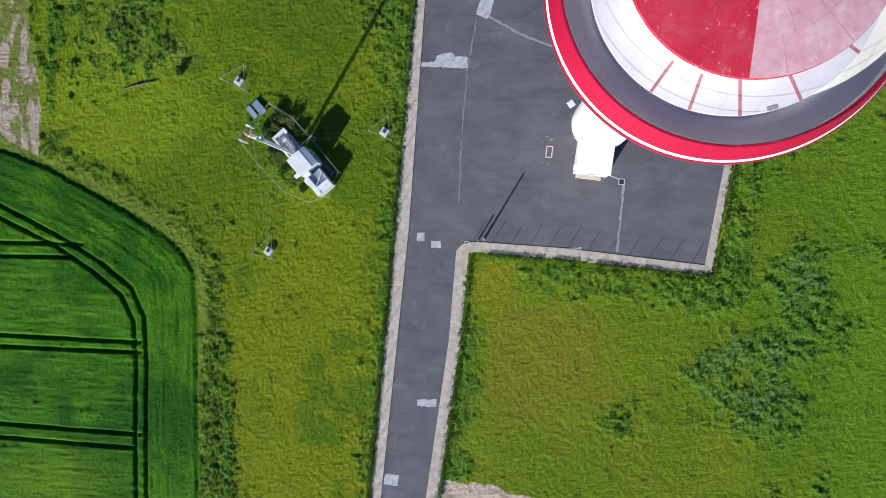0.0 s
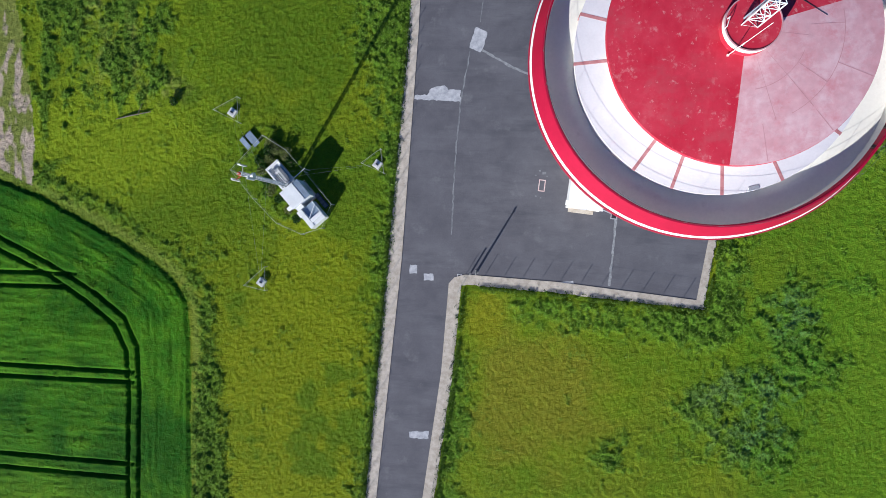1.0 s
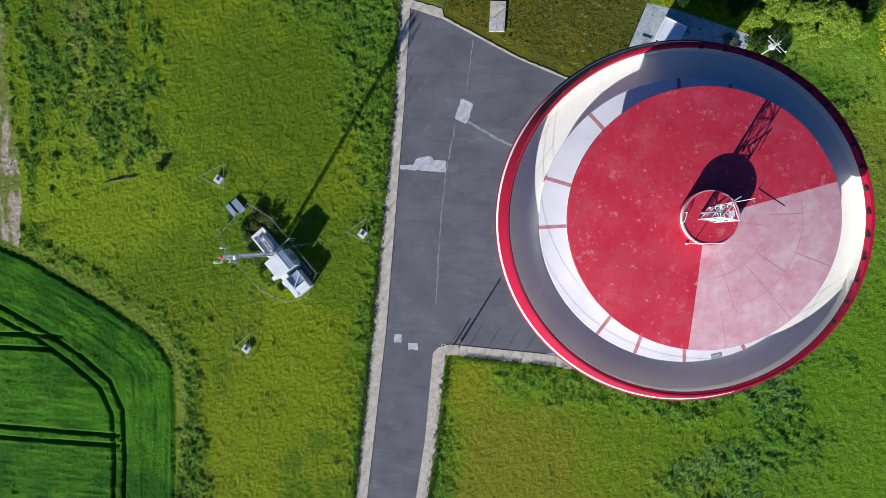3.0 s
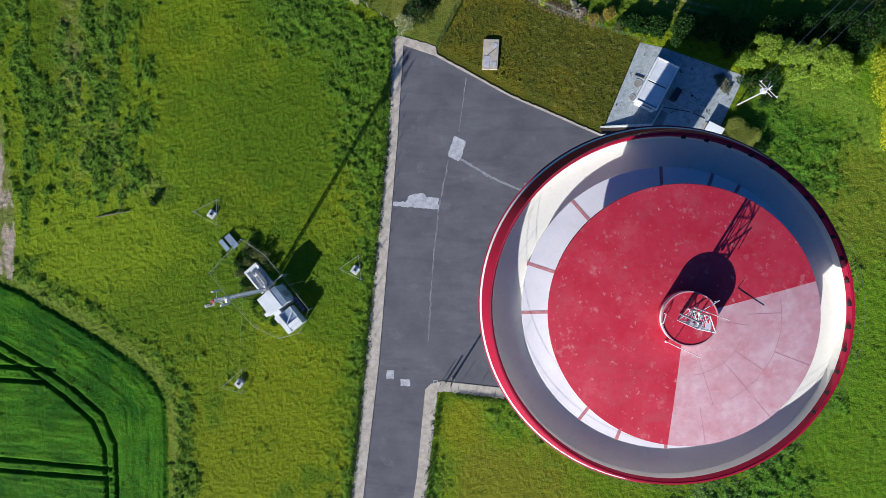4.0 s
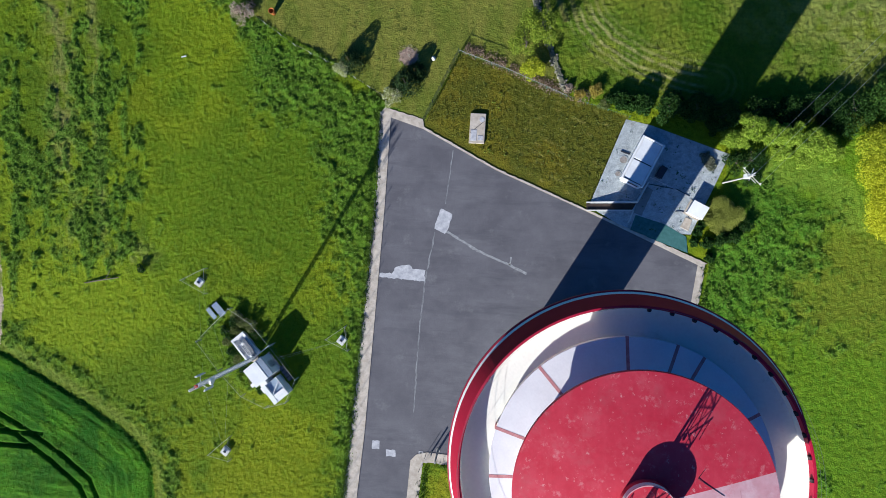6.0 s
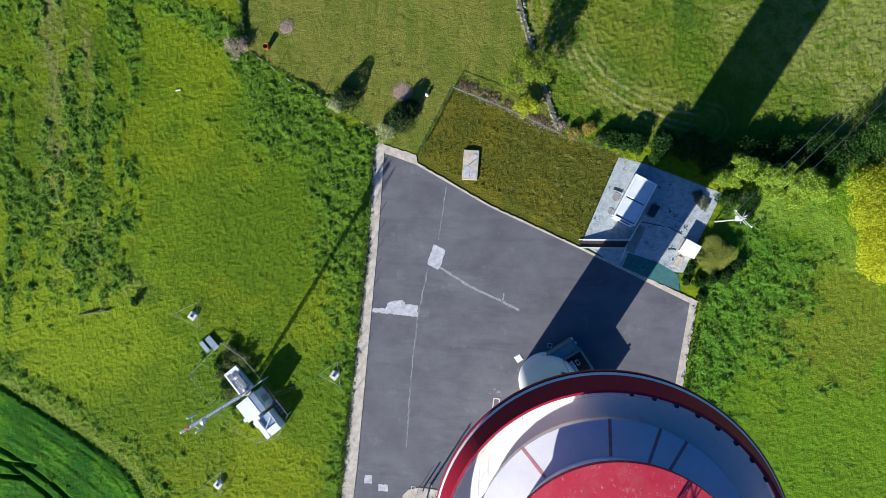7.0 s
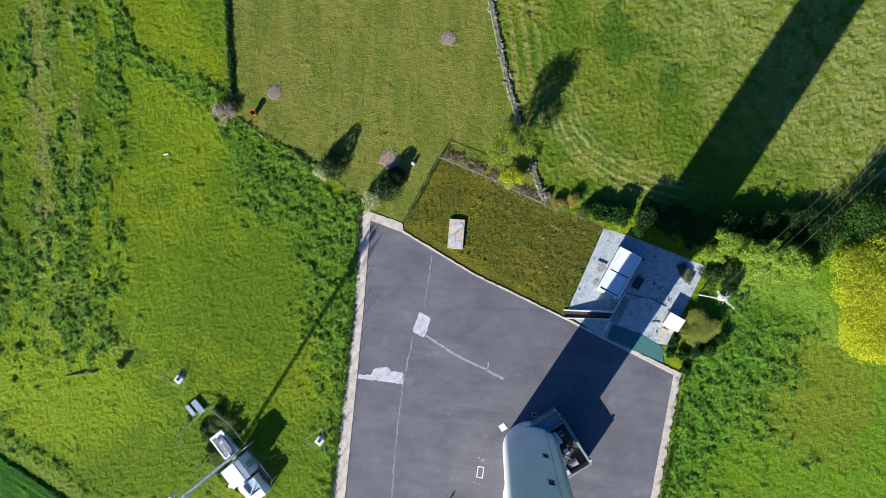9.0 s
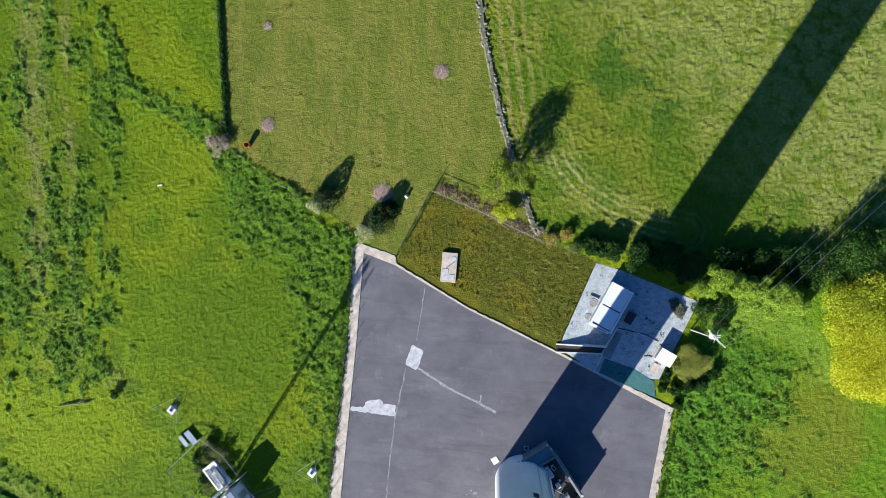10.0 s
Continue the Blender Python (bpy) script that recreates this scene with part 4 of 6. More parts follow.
# anchor blocks with their triangular guards and the guy wires
ANCH = [(-32.63, 20.8, [(-34.90, 21.05), (-31.66, 22.69), (-31.49, 19.38)]), (-13.06, 13.99, [(-15.02, 14.11), (-12.54, 15.89), (-12.07, 12.80)]), (-28.45, -1.57, [(-30.52, -2.00), (-27.76, 0.48), (-27.67, -2.62)])]
M_FENCE = mat("weathered_fence_rail", (0.3, 0.33, 0.24), 0.8, var=(0.46, 0.47, 0.38), scale=2)
M_BLOCK = mat("dirty_white_concrete", (0.46, 0.45, 0.41), 0.85, var=(0.64, 0.63, 0.6), scale=3, fine=0.15, fscale=12)
for ax_, ay_, tri in ANCH:
    blk = empty("guy_anchor", ax_, ay_, 0, 55)
    tagged(blk, "square white concrete guy-wire anchor block in grass", "anchor block", group="guy anchors")
    part("block", box(-0.52, 0.52, -0.5, 0.5, -0.2, 0.5, 0.05), M_BLOCK, blk)
    part("anchor_plate", box(-0.3, 0.3, -0.28, 0.28, 0.5, 0.53, 0.01), M_STEEL, blk)
    part("shackle", box(-0.1, 0.1, -0.18, 0.18, 0.5, 0.68, 0.02), M_DARK, blk)
    tf = empty("triangular_guard_fence", sum(p[0] for p in tri) / 3, sum(p[1] for p in tri) / 3)
    tagged(tf, "low triangular wire fence round a guy anchor", "fence", group="anchor fences")
    ox, oy = tf.location.x, tf.location.y
    for i in range(3):
        p, q = tri[i], tri[(i + 1) % 3]
        part("post", rod((p[0] - ox, p[1] - oy, -0.1), (p[0] - ox, p[1] - oy, 1.15), 0.05, 6), M_FENCE, tf)
        for z in (0.55, 1.1):
            part("wire_rail", rod((p[0] - ox, p[1] - oy, z), (q[0] - ox, q[1] - oy, z), 0.02 if z > 1 else 0.005, 5), M_FENCE, tf)
    for z in (7.5, 13.2):
        gw = empty("guy_wire", ax_, ay_, 0.6)
        tagged(gw, "thin steel guy wire from mast to anchor", "guy wire", group="guy wires")
        part("wire", rod((0, 0, 0), (MX - ax_, MY - ay_, z - 0.6), 0.004, 4), M_STEEL, gw)
CF = [(-28.05, 17.58), (-24.98, 15.74), (-22.38, 12.90), (-18.80, 8.76), (-20.04, 5.67), (-22.74, 4.83), (-26.03, 6.18), (-29.27, 9.40), (-32.32, 13.08)]
cf = empty("compound_fence", MX, MY)
tagged(cf, "weathered wire fence round the mast compound", "fence")
for i in range(len(CF)):
    p, q = CF[i], CF[(i + 1) % len(CF)]
    part("post", rod((p[0] - MX, p[1] - MY, -0.1), (p[0] - MX, p[1] - MY, 1.5), 0.06, 6), M_FENCE, cf)
    for z in (0.5, 1.0, 1.42):
        part("wire_rail", rod((p[0] - MX, p[1] - MY, z), (q[0] - MX, q[1] - MY, z), 0.02 if z > 1.2 else 0.004, 5), M_FENCE, cf)

# ---- gravel pad beyond the yard ----
PAD = [(21.96, 43.10), (24.94, 42.41), (34.43, 39.00), (30.22, 29.11), (22.97, 29.32), (17.83, 32.25)]
tagged(part("gravel_pad", prism(PAD, -0.3, 0.03), M_GRAVEL), "pale grey gravel pad beside the asphalt yard", "gravel", kind="structure")
M_RUST = mat("rust_brown_plate", (0.045, 0.032, 0.026), 0.7, 0.2, var=(0.07, 0.05, 0.04), scale=2)
M_TEAL = mat("green_ground_sheet", (0.035, 0.11, 0.105), 0.85, var=(0.06, 0.16, 0.15), scale=2, bump=0.02, bscale=12, fine=0.2)
M_GREENWIRE = mat("green_coated_wire", (0.03, 0.11, 0.075), 0.6, var=(0.05, 0.15, 0.1), scale=2)
tk = empty("white_container", 23.85, 37.7, 0.0, 64.4)
tagged(tk, "low white container with two recessed roof panels on gravel", "container")
part("body", box(-2.75, 2.9, -1.42, 1.42, 0.03, 1.12, 0.03), M_CABIN, tk)
part("end_lip", box(-3.0, -2.755, -1.2, 1.25, 0.03, 0.95, 0.06), M_CABIN, tk)
part("slot", box(-2.94, -2.84, -0.85, 0.35, 0.95, 0.965), M_DARK, tk, "dark slot")
M_PANEL = mat("dull_white_panel", (0.58, 0.59, 0.61), 0.6, var=(0.68, 0.69, 0.7), scale=1.2, fine=0.08, fscale=6)
part("roof_panel", box(-2.5, -0.08, -1.2, 1.14, 1.12, 1.18, 0.03), M_PANEL, tk)
part("roof_panel", box(0.08, 2.72, -1.2, 1.14, 1.12, 1.18, 0.03), M_PANEL, tk)
part("slot", box(-0.06, 0.06, -1.18, 1.12, 1.12, 1.125), M_DARK, tk, "dark joint")
part("slot", box(-2.6, -2.52, -1.18, 1.12, 1.12, 1.125), M_DARK, tk, "dark joint")
for y0, y1 in ((-1.46, -1.25), (1.2, 1.46)):
    part("edge_trim", box(-2.8, 2.95, y0, y1, 1.12, 1.32, 0.02), M_CABIN, tk)
part("edge_trim", box(2.78, 2.95, -1.245, 1.195, 1.12, 1.32, 0.02), M_CABIN, tk)
part("edge_trim", box(-2.8, -2.64, -1.245, 1.195, 1.12, 1.28, 0.02), M_CABIN, tk)
for k in range(4):
    part("hinge", box(-2.2 + 1.4 * k, -2.0 + 1.4 * k, 1.465, 1.52, 0.9, 1.1, 0.01), M_STEEL, tk)
# covers and litter on the gravel
M_RUSTRING = mat("rusty_cover_iron", (0.2, 0.17, 0.15), 0.8, 0.1, var=(0.34, 0.31, 0.29), scale=4, fine=0.2)
for (x_, y_), r_ in (((21.84, 38.1), 0.55), ((21.22, 36.35), 0.42)):
    rc = empty("round_cover", x_, y_, 0.03)
    tagged(rc, "round rusty iron cover set in the gravel", "manhole cover", group="round covers in gravel")
    part("ring", lathe([(r_, 0), (r_, 0.05), (r_ - 0.1, 0.05), (r_ - 0.1, 0)], 28, close=True), M_GRAVEL, rc)
    part("lid", lathe([(r_ - 0.11, 0.0), (r_ - 0.11, 0.035), (0, 0.04)], 28), M_RUSTRING, rc)
ir = empty("iron_bar", 22.0, 38.98, 0.03, -20)
tagged(ir, "short dark iron bar lying on the gravel", "iron bar")
part("bar", box(-0.55, 0.5, -0.09, 0.09, 0, 0.12, 0.02), M_DARK, ir)
part("end_plate", box(0.505, 0.57, -0.16, 0.16, 0, 0.16, 0.01), M_DARK, ir)
for pts_ in (((28.3, 31.9), (29.0, 31.95), (29.7, 31.6), (30.0, 31.0)), ((24.95, 35.2), (26.6, 34.9), (28.4, 34.6), (29.9, 33.8))):
    cbl = empty("ground_cable", *pts_[0], 0.06)
    tagged(cbl, "thin dark cable lying across the gravel", "cable", group="cables on the gravel")
    bm_c = bmesh.new()
    for (xa, ya), (xb, yb) in zip(pts_[:-1], pts_[1:]):
        rod_bm(bm_c, (xa - pts_[0][0], ya - pts_[0][1], 0), (xb - pts_[0][0], yb - pts_[0][1], 0), 0.045, 6)
    part("cable", bm_c, M_DARK, cbl)
dbx = empty("switch_box", *(26.25, 36.58), 0.03, 62)
tagged(dbx, "small dark switch box beside the container", "switch box")
part("casing", box(-0.7, 0.7, -0.35, 0.35, 0, 0.9, 0.03), M_DARK, dbx)
part("lid", box(-0.74, 0.74, -0.39, 0.39, 0.9, 0.95), M_DARK, dbx)
sr = empty("steel_rail", *(26.31, 35.32), 0.03, -25)
tagged(sr, "thin grey steel rail on posts beside the container", "rail")
part("bar", rod((-1.5, 0, 0.7), (2.2, 0, 0.7), 0.035, 6), M_STEEL, sr)
for xx in (-1.4, 0.4, 2.1):
    part("rail_post", rod((xx, 0, 0), (xx, 0, 0.7), 0.03, 6), M_STEEL, sr)


def wall_run(name, p, q, w, z0, za, zb, material, label):
    """A straight low wall whose top slopes from za at p to zb at q."""
    p, q = Vector((*p, 0)), Vector((*q, 0))
    d = (q - p).normalized()
    s = Vector((-d.y, d.x, 0)) * w / 2
    bm = bmesh.new()
    vs = [bm.verts.new(v) for v in (p - s + Vector((0, 0, z0)), q - s + Vector((0, 0, z0)), q + s + Vector((0, 0, z0)), p + s + Vector((0, 0, z0)), p - s + Vector((0, 0, za)), q - s + Vector((0, 0, zb)), q + s + Vector((0, 0, zb)), p + s + Vector((0, 0, za)))]
    for f in ((0, 3, 2, 1), (4, 5, 6, 7), (0, 1, 5, 4), (1, 2, 6, 5), (2, 3, 7, 6), (3, 0, 4, 7)):
        bm.faces.new([vs[i] for i in f])
    return tagged(part(name, bm, material), label, "wall")


M_PALEC = mat("pale_new_concrete", (0.52, 0.51, 0.48), 0.85, var=(0.62, 0.61, 0.58), scale=1.5, fine=0.1)
wall_run("wing_wall", (17.52, 32.73), (23.55, 32.90), 0.16, 0.0, 0.12, 1.15, M_PALEC, "sloping pale concrete wing wall beside the gravel")
wall_run("wing_wall", (23.56, 32.83), (24.87, 35.38), 0.16, 0.0, 0.6, 0.5, M_PALEC, "pale concrete wing wall beside the container")
wall_run("low_wall", (17.57, 31.74), (23.26, 31.89), 0.14, 0.0, 0.25, 0.25, M_PALEC, "low pale concrete wall along the sunken channel")
wall_run("low_wall", (23.26, 31.89), (22.65, 30.29), 0.14, 0.0, 0.25, 0.25, M_PALEC, "low pale concrete wall along the sunken channel")
tagged(part("channel_plate", prism([(17.53, 32.59), (23.56, 32.76), (23.12, 31.95), (17.57, 31.81)], 0.0, 0.045), M_RUST), "rust-brown steel plate over a channel", "steel plate")
tagged(part("ramp_slab", prism([(23.62, 32.90), (24.76, 34.88), (25.54, 34.43), (24.25, 31.25), (23.34, 31.61)], 0.0, 0.06), M_GREYWALL), "grey concrete ramp slab beside the gravel", "slab")
tagged(part("green_ground_sheet", prism(SHEET, -0.2, 0.05), M_TEAL), "dark green woven ground sheet along the yard edge", "ground sheet")


def fence(name, label, pts, spacing, h, material, wires=(0.1, 0.5, 0.95), post_r=0.04, wire_r=0.012, group=""):
    """Posts at even steps along a line, wires between the posts, one thing."""
    top = empty(name, pts[0][0], pts[0][1])
    tagged(top, label, "fence", group)
    ox, oy = pts[0]
    post_ob = None
    for (xa, ya), (xb, yb) in zip(pts[:-1], pts[1:]):
        ln = math.hypot(xb - xa, yb - ya)
        n = max(1, round(ln / spacing))
        for i in range(n + 1 if (xb, yb) == pts[-1] else n):
            x, y = xa + (xb - xa) * i / n - ox, ya + (yb - ya) * i / n - oy
            if post_ob is None:
                post_ob = part("post", rod((0, 0, -0.2), (0, 0, h), post_r, 6), material, top)
                o = post_ob
            else:
                o = new("post", post_ob.data)
                o.parent = top
            o.matrix_basis = pose(x, y, 0, random.uniform(-1.2, 1.2), random.uniform(-1.2, 1.2), random.uniform(0, 60))
        for w in wires:
            part("wire", rod((xa - ox, ya - oy, h * w), (xb - ox, yb - oy, h * w), wire_r, 4), material, top)
    return top


M_POST = mat("grey_fence_post", (0.22, 0.22, 0.21), 0.7, 0.2, var=(0.3, 0.3, 0.28), scale=4)
WF = [(-14.35, -36.0), (-11.25, 1.9), (-9.0, 31.0), (-8.6, 43.4)]
fence("boundary_fence", "grey steel post and wire fence along the kerb", WF, 2.5, 1.55, M_POST, (0.5, 0.98), 0.035, 0.006)
SF = [(-1.61, -0.29), (3.07, -0.81), (10.15, -1.21), (27.65, -3.25)]
fence("boundary_fence", "grey steel post and wire fence along the kerb", SF, 2.5, 1.55, M_POST, (0.5, 0.98), 0.03, 0.005)
fence("road_fence", "grey steel post and wire fence along the road kerb", [(-6.3, -36), (-2.9, -9), (-2.35, -2.2), (-1.61, -0.29)], 3.0, 1.2, M_POST, (0.98,), 0.035, 0.005)
# near-black copy of the green wire, so it reads as the fence's shadow
M_SHADEWIRE = mat("shade_dark_green_wire", (0.012, 0.03, 0.022), 0.6, var=(0.02, 0.045, 0.03), scale=2)
NF = [(-3.11, 42.76), (1.05, 51.27)]
fence("garden_fence", "dense green wire fence, wires darkened to read as its shadow", NF, 2.2, 1.7, M_SHADEWIRE, [0.12 * i for i in range(1, 9)], 0.04, 0.011)
NF2 = [(1.05, 51.27), (7.29, 48.92), (14.53, 45.73), (22.29, 43.33)]
fence("garden_fence", "green wire fence with a pale top rail", NF2, 2.4, 1.1, M_GREENWIRE, (0.5, 0.8), 0.035, 0.006)
tr = empty("fence_rail", *(1.05, 51.27))
tagged(tr, "pale top rail on the green garden fence", "fence rail")
for p, q in zip(NF2[:3], NF2[1:3]):
    part("rail", rod((p[0] - NF2[0][0], p[1] - NF2[0][1], 1.12), (q[0] - NF2[0][0], q[1] - NF2[0][1], 1.12), 0.03, 6), M_POST, tr)
GF = [(-28.68, 78.40), (-28.33, 75.45), (-26.41, 56.54)]
fence("garden_fence", "old wire fence beside a clipped dark hedge", GF, 2.6, 1.6, M_POST, (0.98,), 0.04, 0.005)
GF2 = [(-26.41, 56.31), (-20.28, 52.05), (-14.05, 49.03), (-8.49, 45.58)]
fence("garden_fence", "old wire fence with timber posts along the lawn", GF2, 2.2, 1.3, M_FENCE, (0.95,), 0.045, 0.005)
PF = [(5.69, 77.70), (6.69, 71.34), (9.21, 61.45), (11.69, 53.71), (14.50, 46.37)]
M_DITCH = mat("dark_ditch_stone", (0.06, 0.065, 0.035), 0.95, var=(0.2, 0.19, 0.12), scale=1.6, bump=0.05, bscale=9, fine=0.3, fscale=6)
bmd = bmesh.new()
prev = None
for i, (x, y) in enumerate(PF):
    w = 0.4
    row = [bmd.verts.new((x - w, y, 0.0)), bmd.verts.new((x - 0.25, y, 0.28)), bmd.verts.new((x + 0.25, y, 0.26)), bmd.verts.new((x + w, y, 0.0))]
    if prev:
        for k in range(3):
            bmd.faces.new((prev[k], prev[k + 1], row[k + 1], row[k]))
    prev = row
bank = tagged(part("stone_bank", bmd, M_DITCH), "low dark stone bank between lawn and pasture", "bank", kind="structure")

# loose stones of the bank
M_STONE = mat("grey_field_stone", (0.09, 0.085, 0.06), 0.9, var=(0.24, 0.22, 0.17), scale=2.5, fine=0.2, rand=0.5)
rng_s = random.Random(77)
stone_data = []
for k in range(4):
    bm = bmesh.new()
    bmesh.ops.create_icosphere(bm, subdivisions=1, radius=0.3)
    for v in bm.verts:
        v.co *= rng_s.uniform(0.7, 1.15)
    me = bpy.data.meshes.new("stone")
    bm.to_mesh(me)
    bm.free()
    me.materials.append(M_STONE)
    stone_data.append(me)
for (xa, ya), (xb, yb) in zip(PF[:-1], PF[1:]):
    n = int(math.hypot(xb - xa, yb - ya) / 0.17)
    for i in range(n):
        o = new("stone", stone_data[rng_s.randrange(4)])
        o.parent = bank
        s = rng_s.uniform(0.5, 1.15)
        o.matrix_basis = pose(xa + (xb - xa) * i / n + rng_s.gauss(0, 0.27), ya + (yb - ya) * i / n, rng_s.uniform(0.1, 0.24), 0, 0, rng_s.uniform(0, 360)) @ Matrix.Diagonal((s, s * 0.8, s * 0.6, 1))

# pole by the yard corner and its twin-armed head
pl = empty("lamp_pole", *(-0.03, 0.38))
tagged(pl, "tapered grey steel pole at the yard corner", "pole")
part("shaft", rod((0, 0, 0), (0, 0, 4.0), 0.15, 10, 0.09), M_POST, pl)
part("head", box(-0.07, 0.07, -0.22, 0.22, 3.75, 3.9, 0.02), M_POST, pl)
part("foot_plate", box(-0.22, 0.22, -0.22, 0.22, 0, 0.05), M_POST, pl)
pb = empty("gate_post", *(-0.82, 0.15))
tagged(pb, "short thick grey gate post at the yard corner", "post")
part("shaft", rod((0, 0, 0), (0, 0, 1.5), 0.1, 8), M_POST, pb)
part("cap", rod((0, 0, 1.5), (0, 0, 1.56), 0.12, 8), M_POST, pb)

# utility pole
M_TIMBER = mat("weathered_pole_timber", (0.4, 0.37, 0.32), 0.85, var=(0.52, 0.49, 0.44), scale=4)
up = empty("utility_pole", 34.2, 35.6)
tagged(up, "weathered utility pole with crossarms and insulators", "utility pole")
part("shaft", rod((-0.5, -0.1, 0), (0, 0, 6.9), 0.1, 10, 0.075), M_TIMBER, up)
for z, l_ in ((6.7, 1.4), (6.1, 1.0)):
    arm = part("crossarm", rod((-0.7 * l_, 0.7 * l_, z), (0.7 * l_, -0.7 * l_, z), 0.04, 6), M_TIMBER, up)
part("stay_arm", rod((-0.15, -0.5, 6.35), (0.35, 0.95, 6.35), 0.03, 6), M_GALV, up)
part("stay_arm", rod((-0.45, 0.0, 5.9), (0.5, 0.1, 6.5), 0.025, 6), M_GALV, up)
for sgn in (-0.85, 0.0, 0.85):
    top_arm = [c for c in up.children if c.name.startswith("crossarm")][0]
    part("insulator", rod((sgn, -sgn, 6.75), (sgn, -sgn, 7.0), 0.06, 8), M_WHITE, top_arm)
part("brace", rod((0, 0, 5.6), (0.45, 0.4, 6.6), 0.05, 6), M_GALV, up)
part("transformer", box(-0.35, 0.15, -0.2, 0.35, 5.4, 6.1, 0.04), M_GALV, up)
for sgn in (-0.85, 0.0, 0.85):
    wr = empty("overhead_wire", 34.2 + sgn, 35.6 - sgn, 7.0)
    tagged(wr, "thin overhead wire from the utility pole", "overhead wire", group="overhead wires")
    part("wire", rod((0, 0, 0), (30, 33, 1.5), 0.007, 4), M_STEEL, wr)
cb = empty("white_cabinet", *(30.7, 32.05), 0, -27)
tagged(cb, "white electrical cabinet with a sloping lid on concrete", "cabinet")
part("body", box(-1.0, 0.85, -0.8, 0.8, 0.1, 1.0, 0.04), M_CABIN, cb)
part("base", box(-1.2, 1.05, -1.0, 0.95, 0, 0.1), M_CONC, cb)
lid_ = part("lid", box(-1.08, 0.93, -0.86, 0.86, -0.03, 0.05, 0.02), M_CABIN, cb)
lid_.matrix_basis = pose(0, 0, 1.08, 5, 0, 0)
for y_ in (-0.4, 0.4):
    part("hinge", box(-1.06, -1.005, y_ - 0.08, y_ + 0.08, 0.6, 0.8), M_STEEL, cb)
tagged(part("rubble_slab", prism([(28.9, 30.0), (29.5, 31.2), (30.3, 30.9), (29.9, 29.5)], 0.0, 0.12, 0.03), M_CONC), "broken pale concrete slab at the gravel edge", "slab")

# access slab in the yard lawn
slab = empty("access_slab", 3.67, 41.7, 0, -2.2)
tagged(slab, "raised rectangular concrete access slab in short grass", "slab")
part("slab", box(-0.98, 0.98, -1.88, 1.88, -0.1, 0.32, 0.03), M_CONC, slab)
part("cover", rod((0.5, 1.1, 0.32), (0.5, 1.1, 0.36), 0.33, 20), M_PATCHM, slab, "round cover")
part("hatch", box(-0.8, -0.05, -1.6, -0.2, 0.32, 0.35, 0.01), M_PATCHM, slab)
part("hatch", box(0.1, 0.8, -1.5, -0.9, 0.32, 0.35, 0.01), M_PATCHM, slab)
cr = part("crack", box(-1.15, 1.15, -0.03, 0.03, 0.322, 0.33), M_DEEPDARK, slab)
cr.matrix_basis = pose(0, 0.2, 0, 0, 0, 42)

# ---- repairs, covers and marks on the asphalt ----
M_SEAM = mat("pale_sealed_seam", (0.19, 0.19, 0.195), 0.9, var=(0.33, 0.33, 0.33), scale=3, fine=0.2)


def repair(pts, z=0.006, m=None, ragged=0.12, label="pale ragged repair patch on the asphalt", seed=0):
    rng = random.Random(seed)
    out = []
    for (xa, ya), (xb, yb) in zip(pts, pts[1:] + pts[:1]):
        n = max(1, int(math.hypot(xb - xa, yb - ya) / 0.3))
        for i in range(n):
            s = i / n
            out.append((xa + (xb - xa) * s + rng.uniform(-ragged, ragged), ya + (yb - ya) * s + rng.uniform(-ragged, ragged)))
    return tagged(part("repair_patch", prism(out, 0.001, z), m or M_PATCHM), label, "repair patch")


repair([(-8.37, 22.42), (-2.48, 22.10), (-2.50, 23.53), (-4.02, 23.63), (-4.46, 24.14), (-6.20, 23.89), (-6.77, 22.96), (-8.37, 22.92)], ragged=0.08, seed=1)
repair([(-8.71, 1.08), (-7.75, 1.09), (-7.74, -0.01), (-8.70, -0.02)], ragged=0.05, seed=2)
repair([(-6.86, 0.00), (-5.62, 0.02), (-5.61, -0.85), (-6.85, -0.87)], ragged=0.05, seed=3)
repair([(-8.47, -20.57), (-5.96, -20.47), (-5.95, -21.43), (-8.46, -21.46)], ragged=0.08, seed=4)
repair([(-12.61, -30.56), (-10.74, -30.61), (-10.87, -32.03), (-12.75, -31.99)], ragged=0.06, seed=5)
repair([(-1.47, 28.88), (-0.68, 31.50), (0.86, 30.81), (0.34, 28.93), (-0.00, 28.27)], ragged=0.06, seed=6)
repair([(10.15, -0.71), (12.10, -0.54), (12.25, -0.90), (10.29, -0.99)], ragged=0.05, seed=7)


M_FAINT = mat("faint_asphalt_joint", (0.12, 0.12, 0.128), 0.9, var=(0.25, 0.25, 0.255), scale=1.2, fine=0.2)


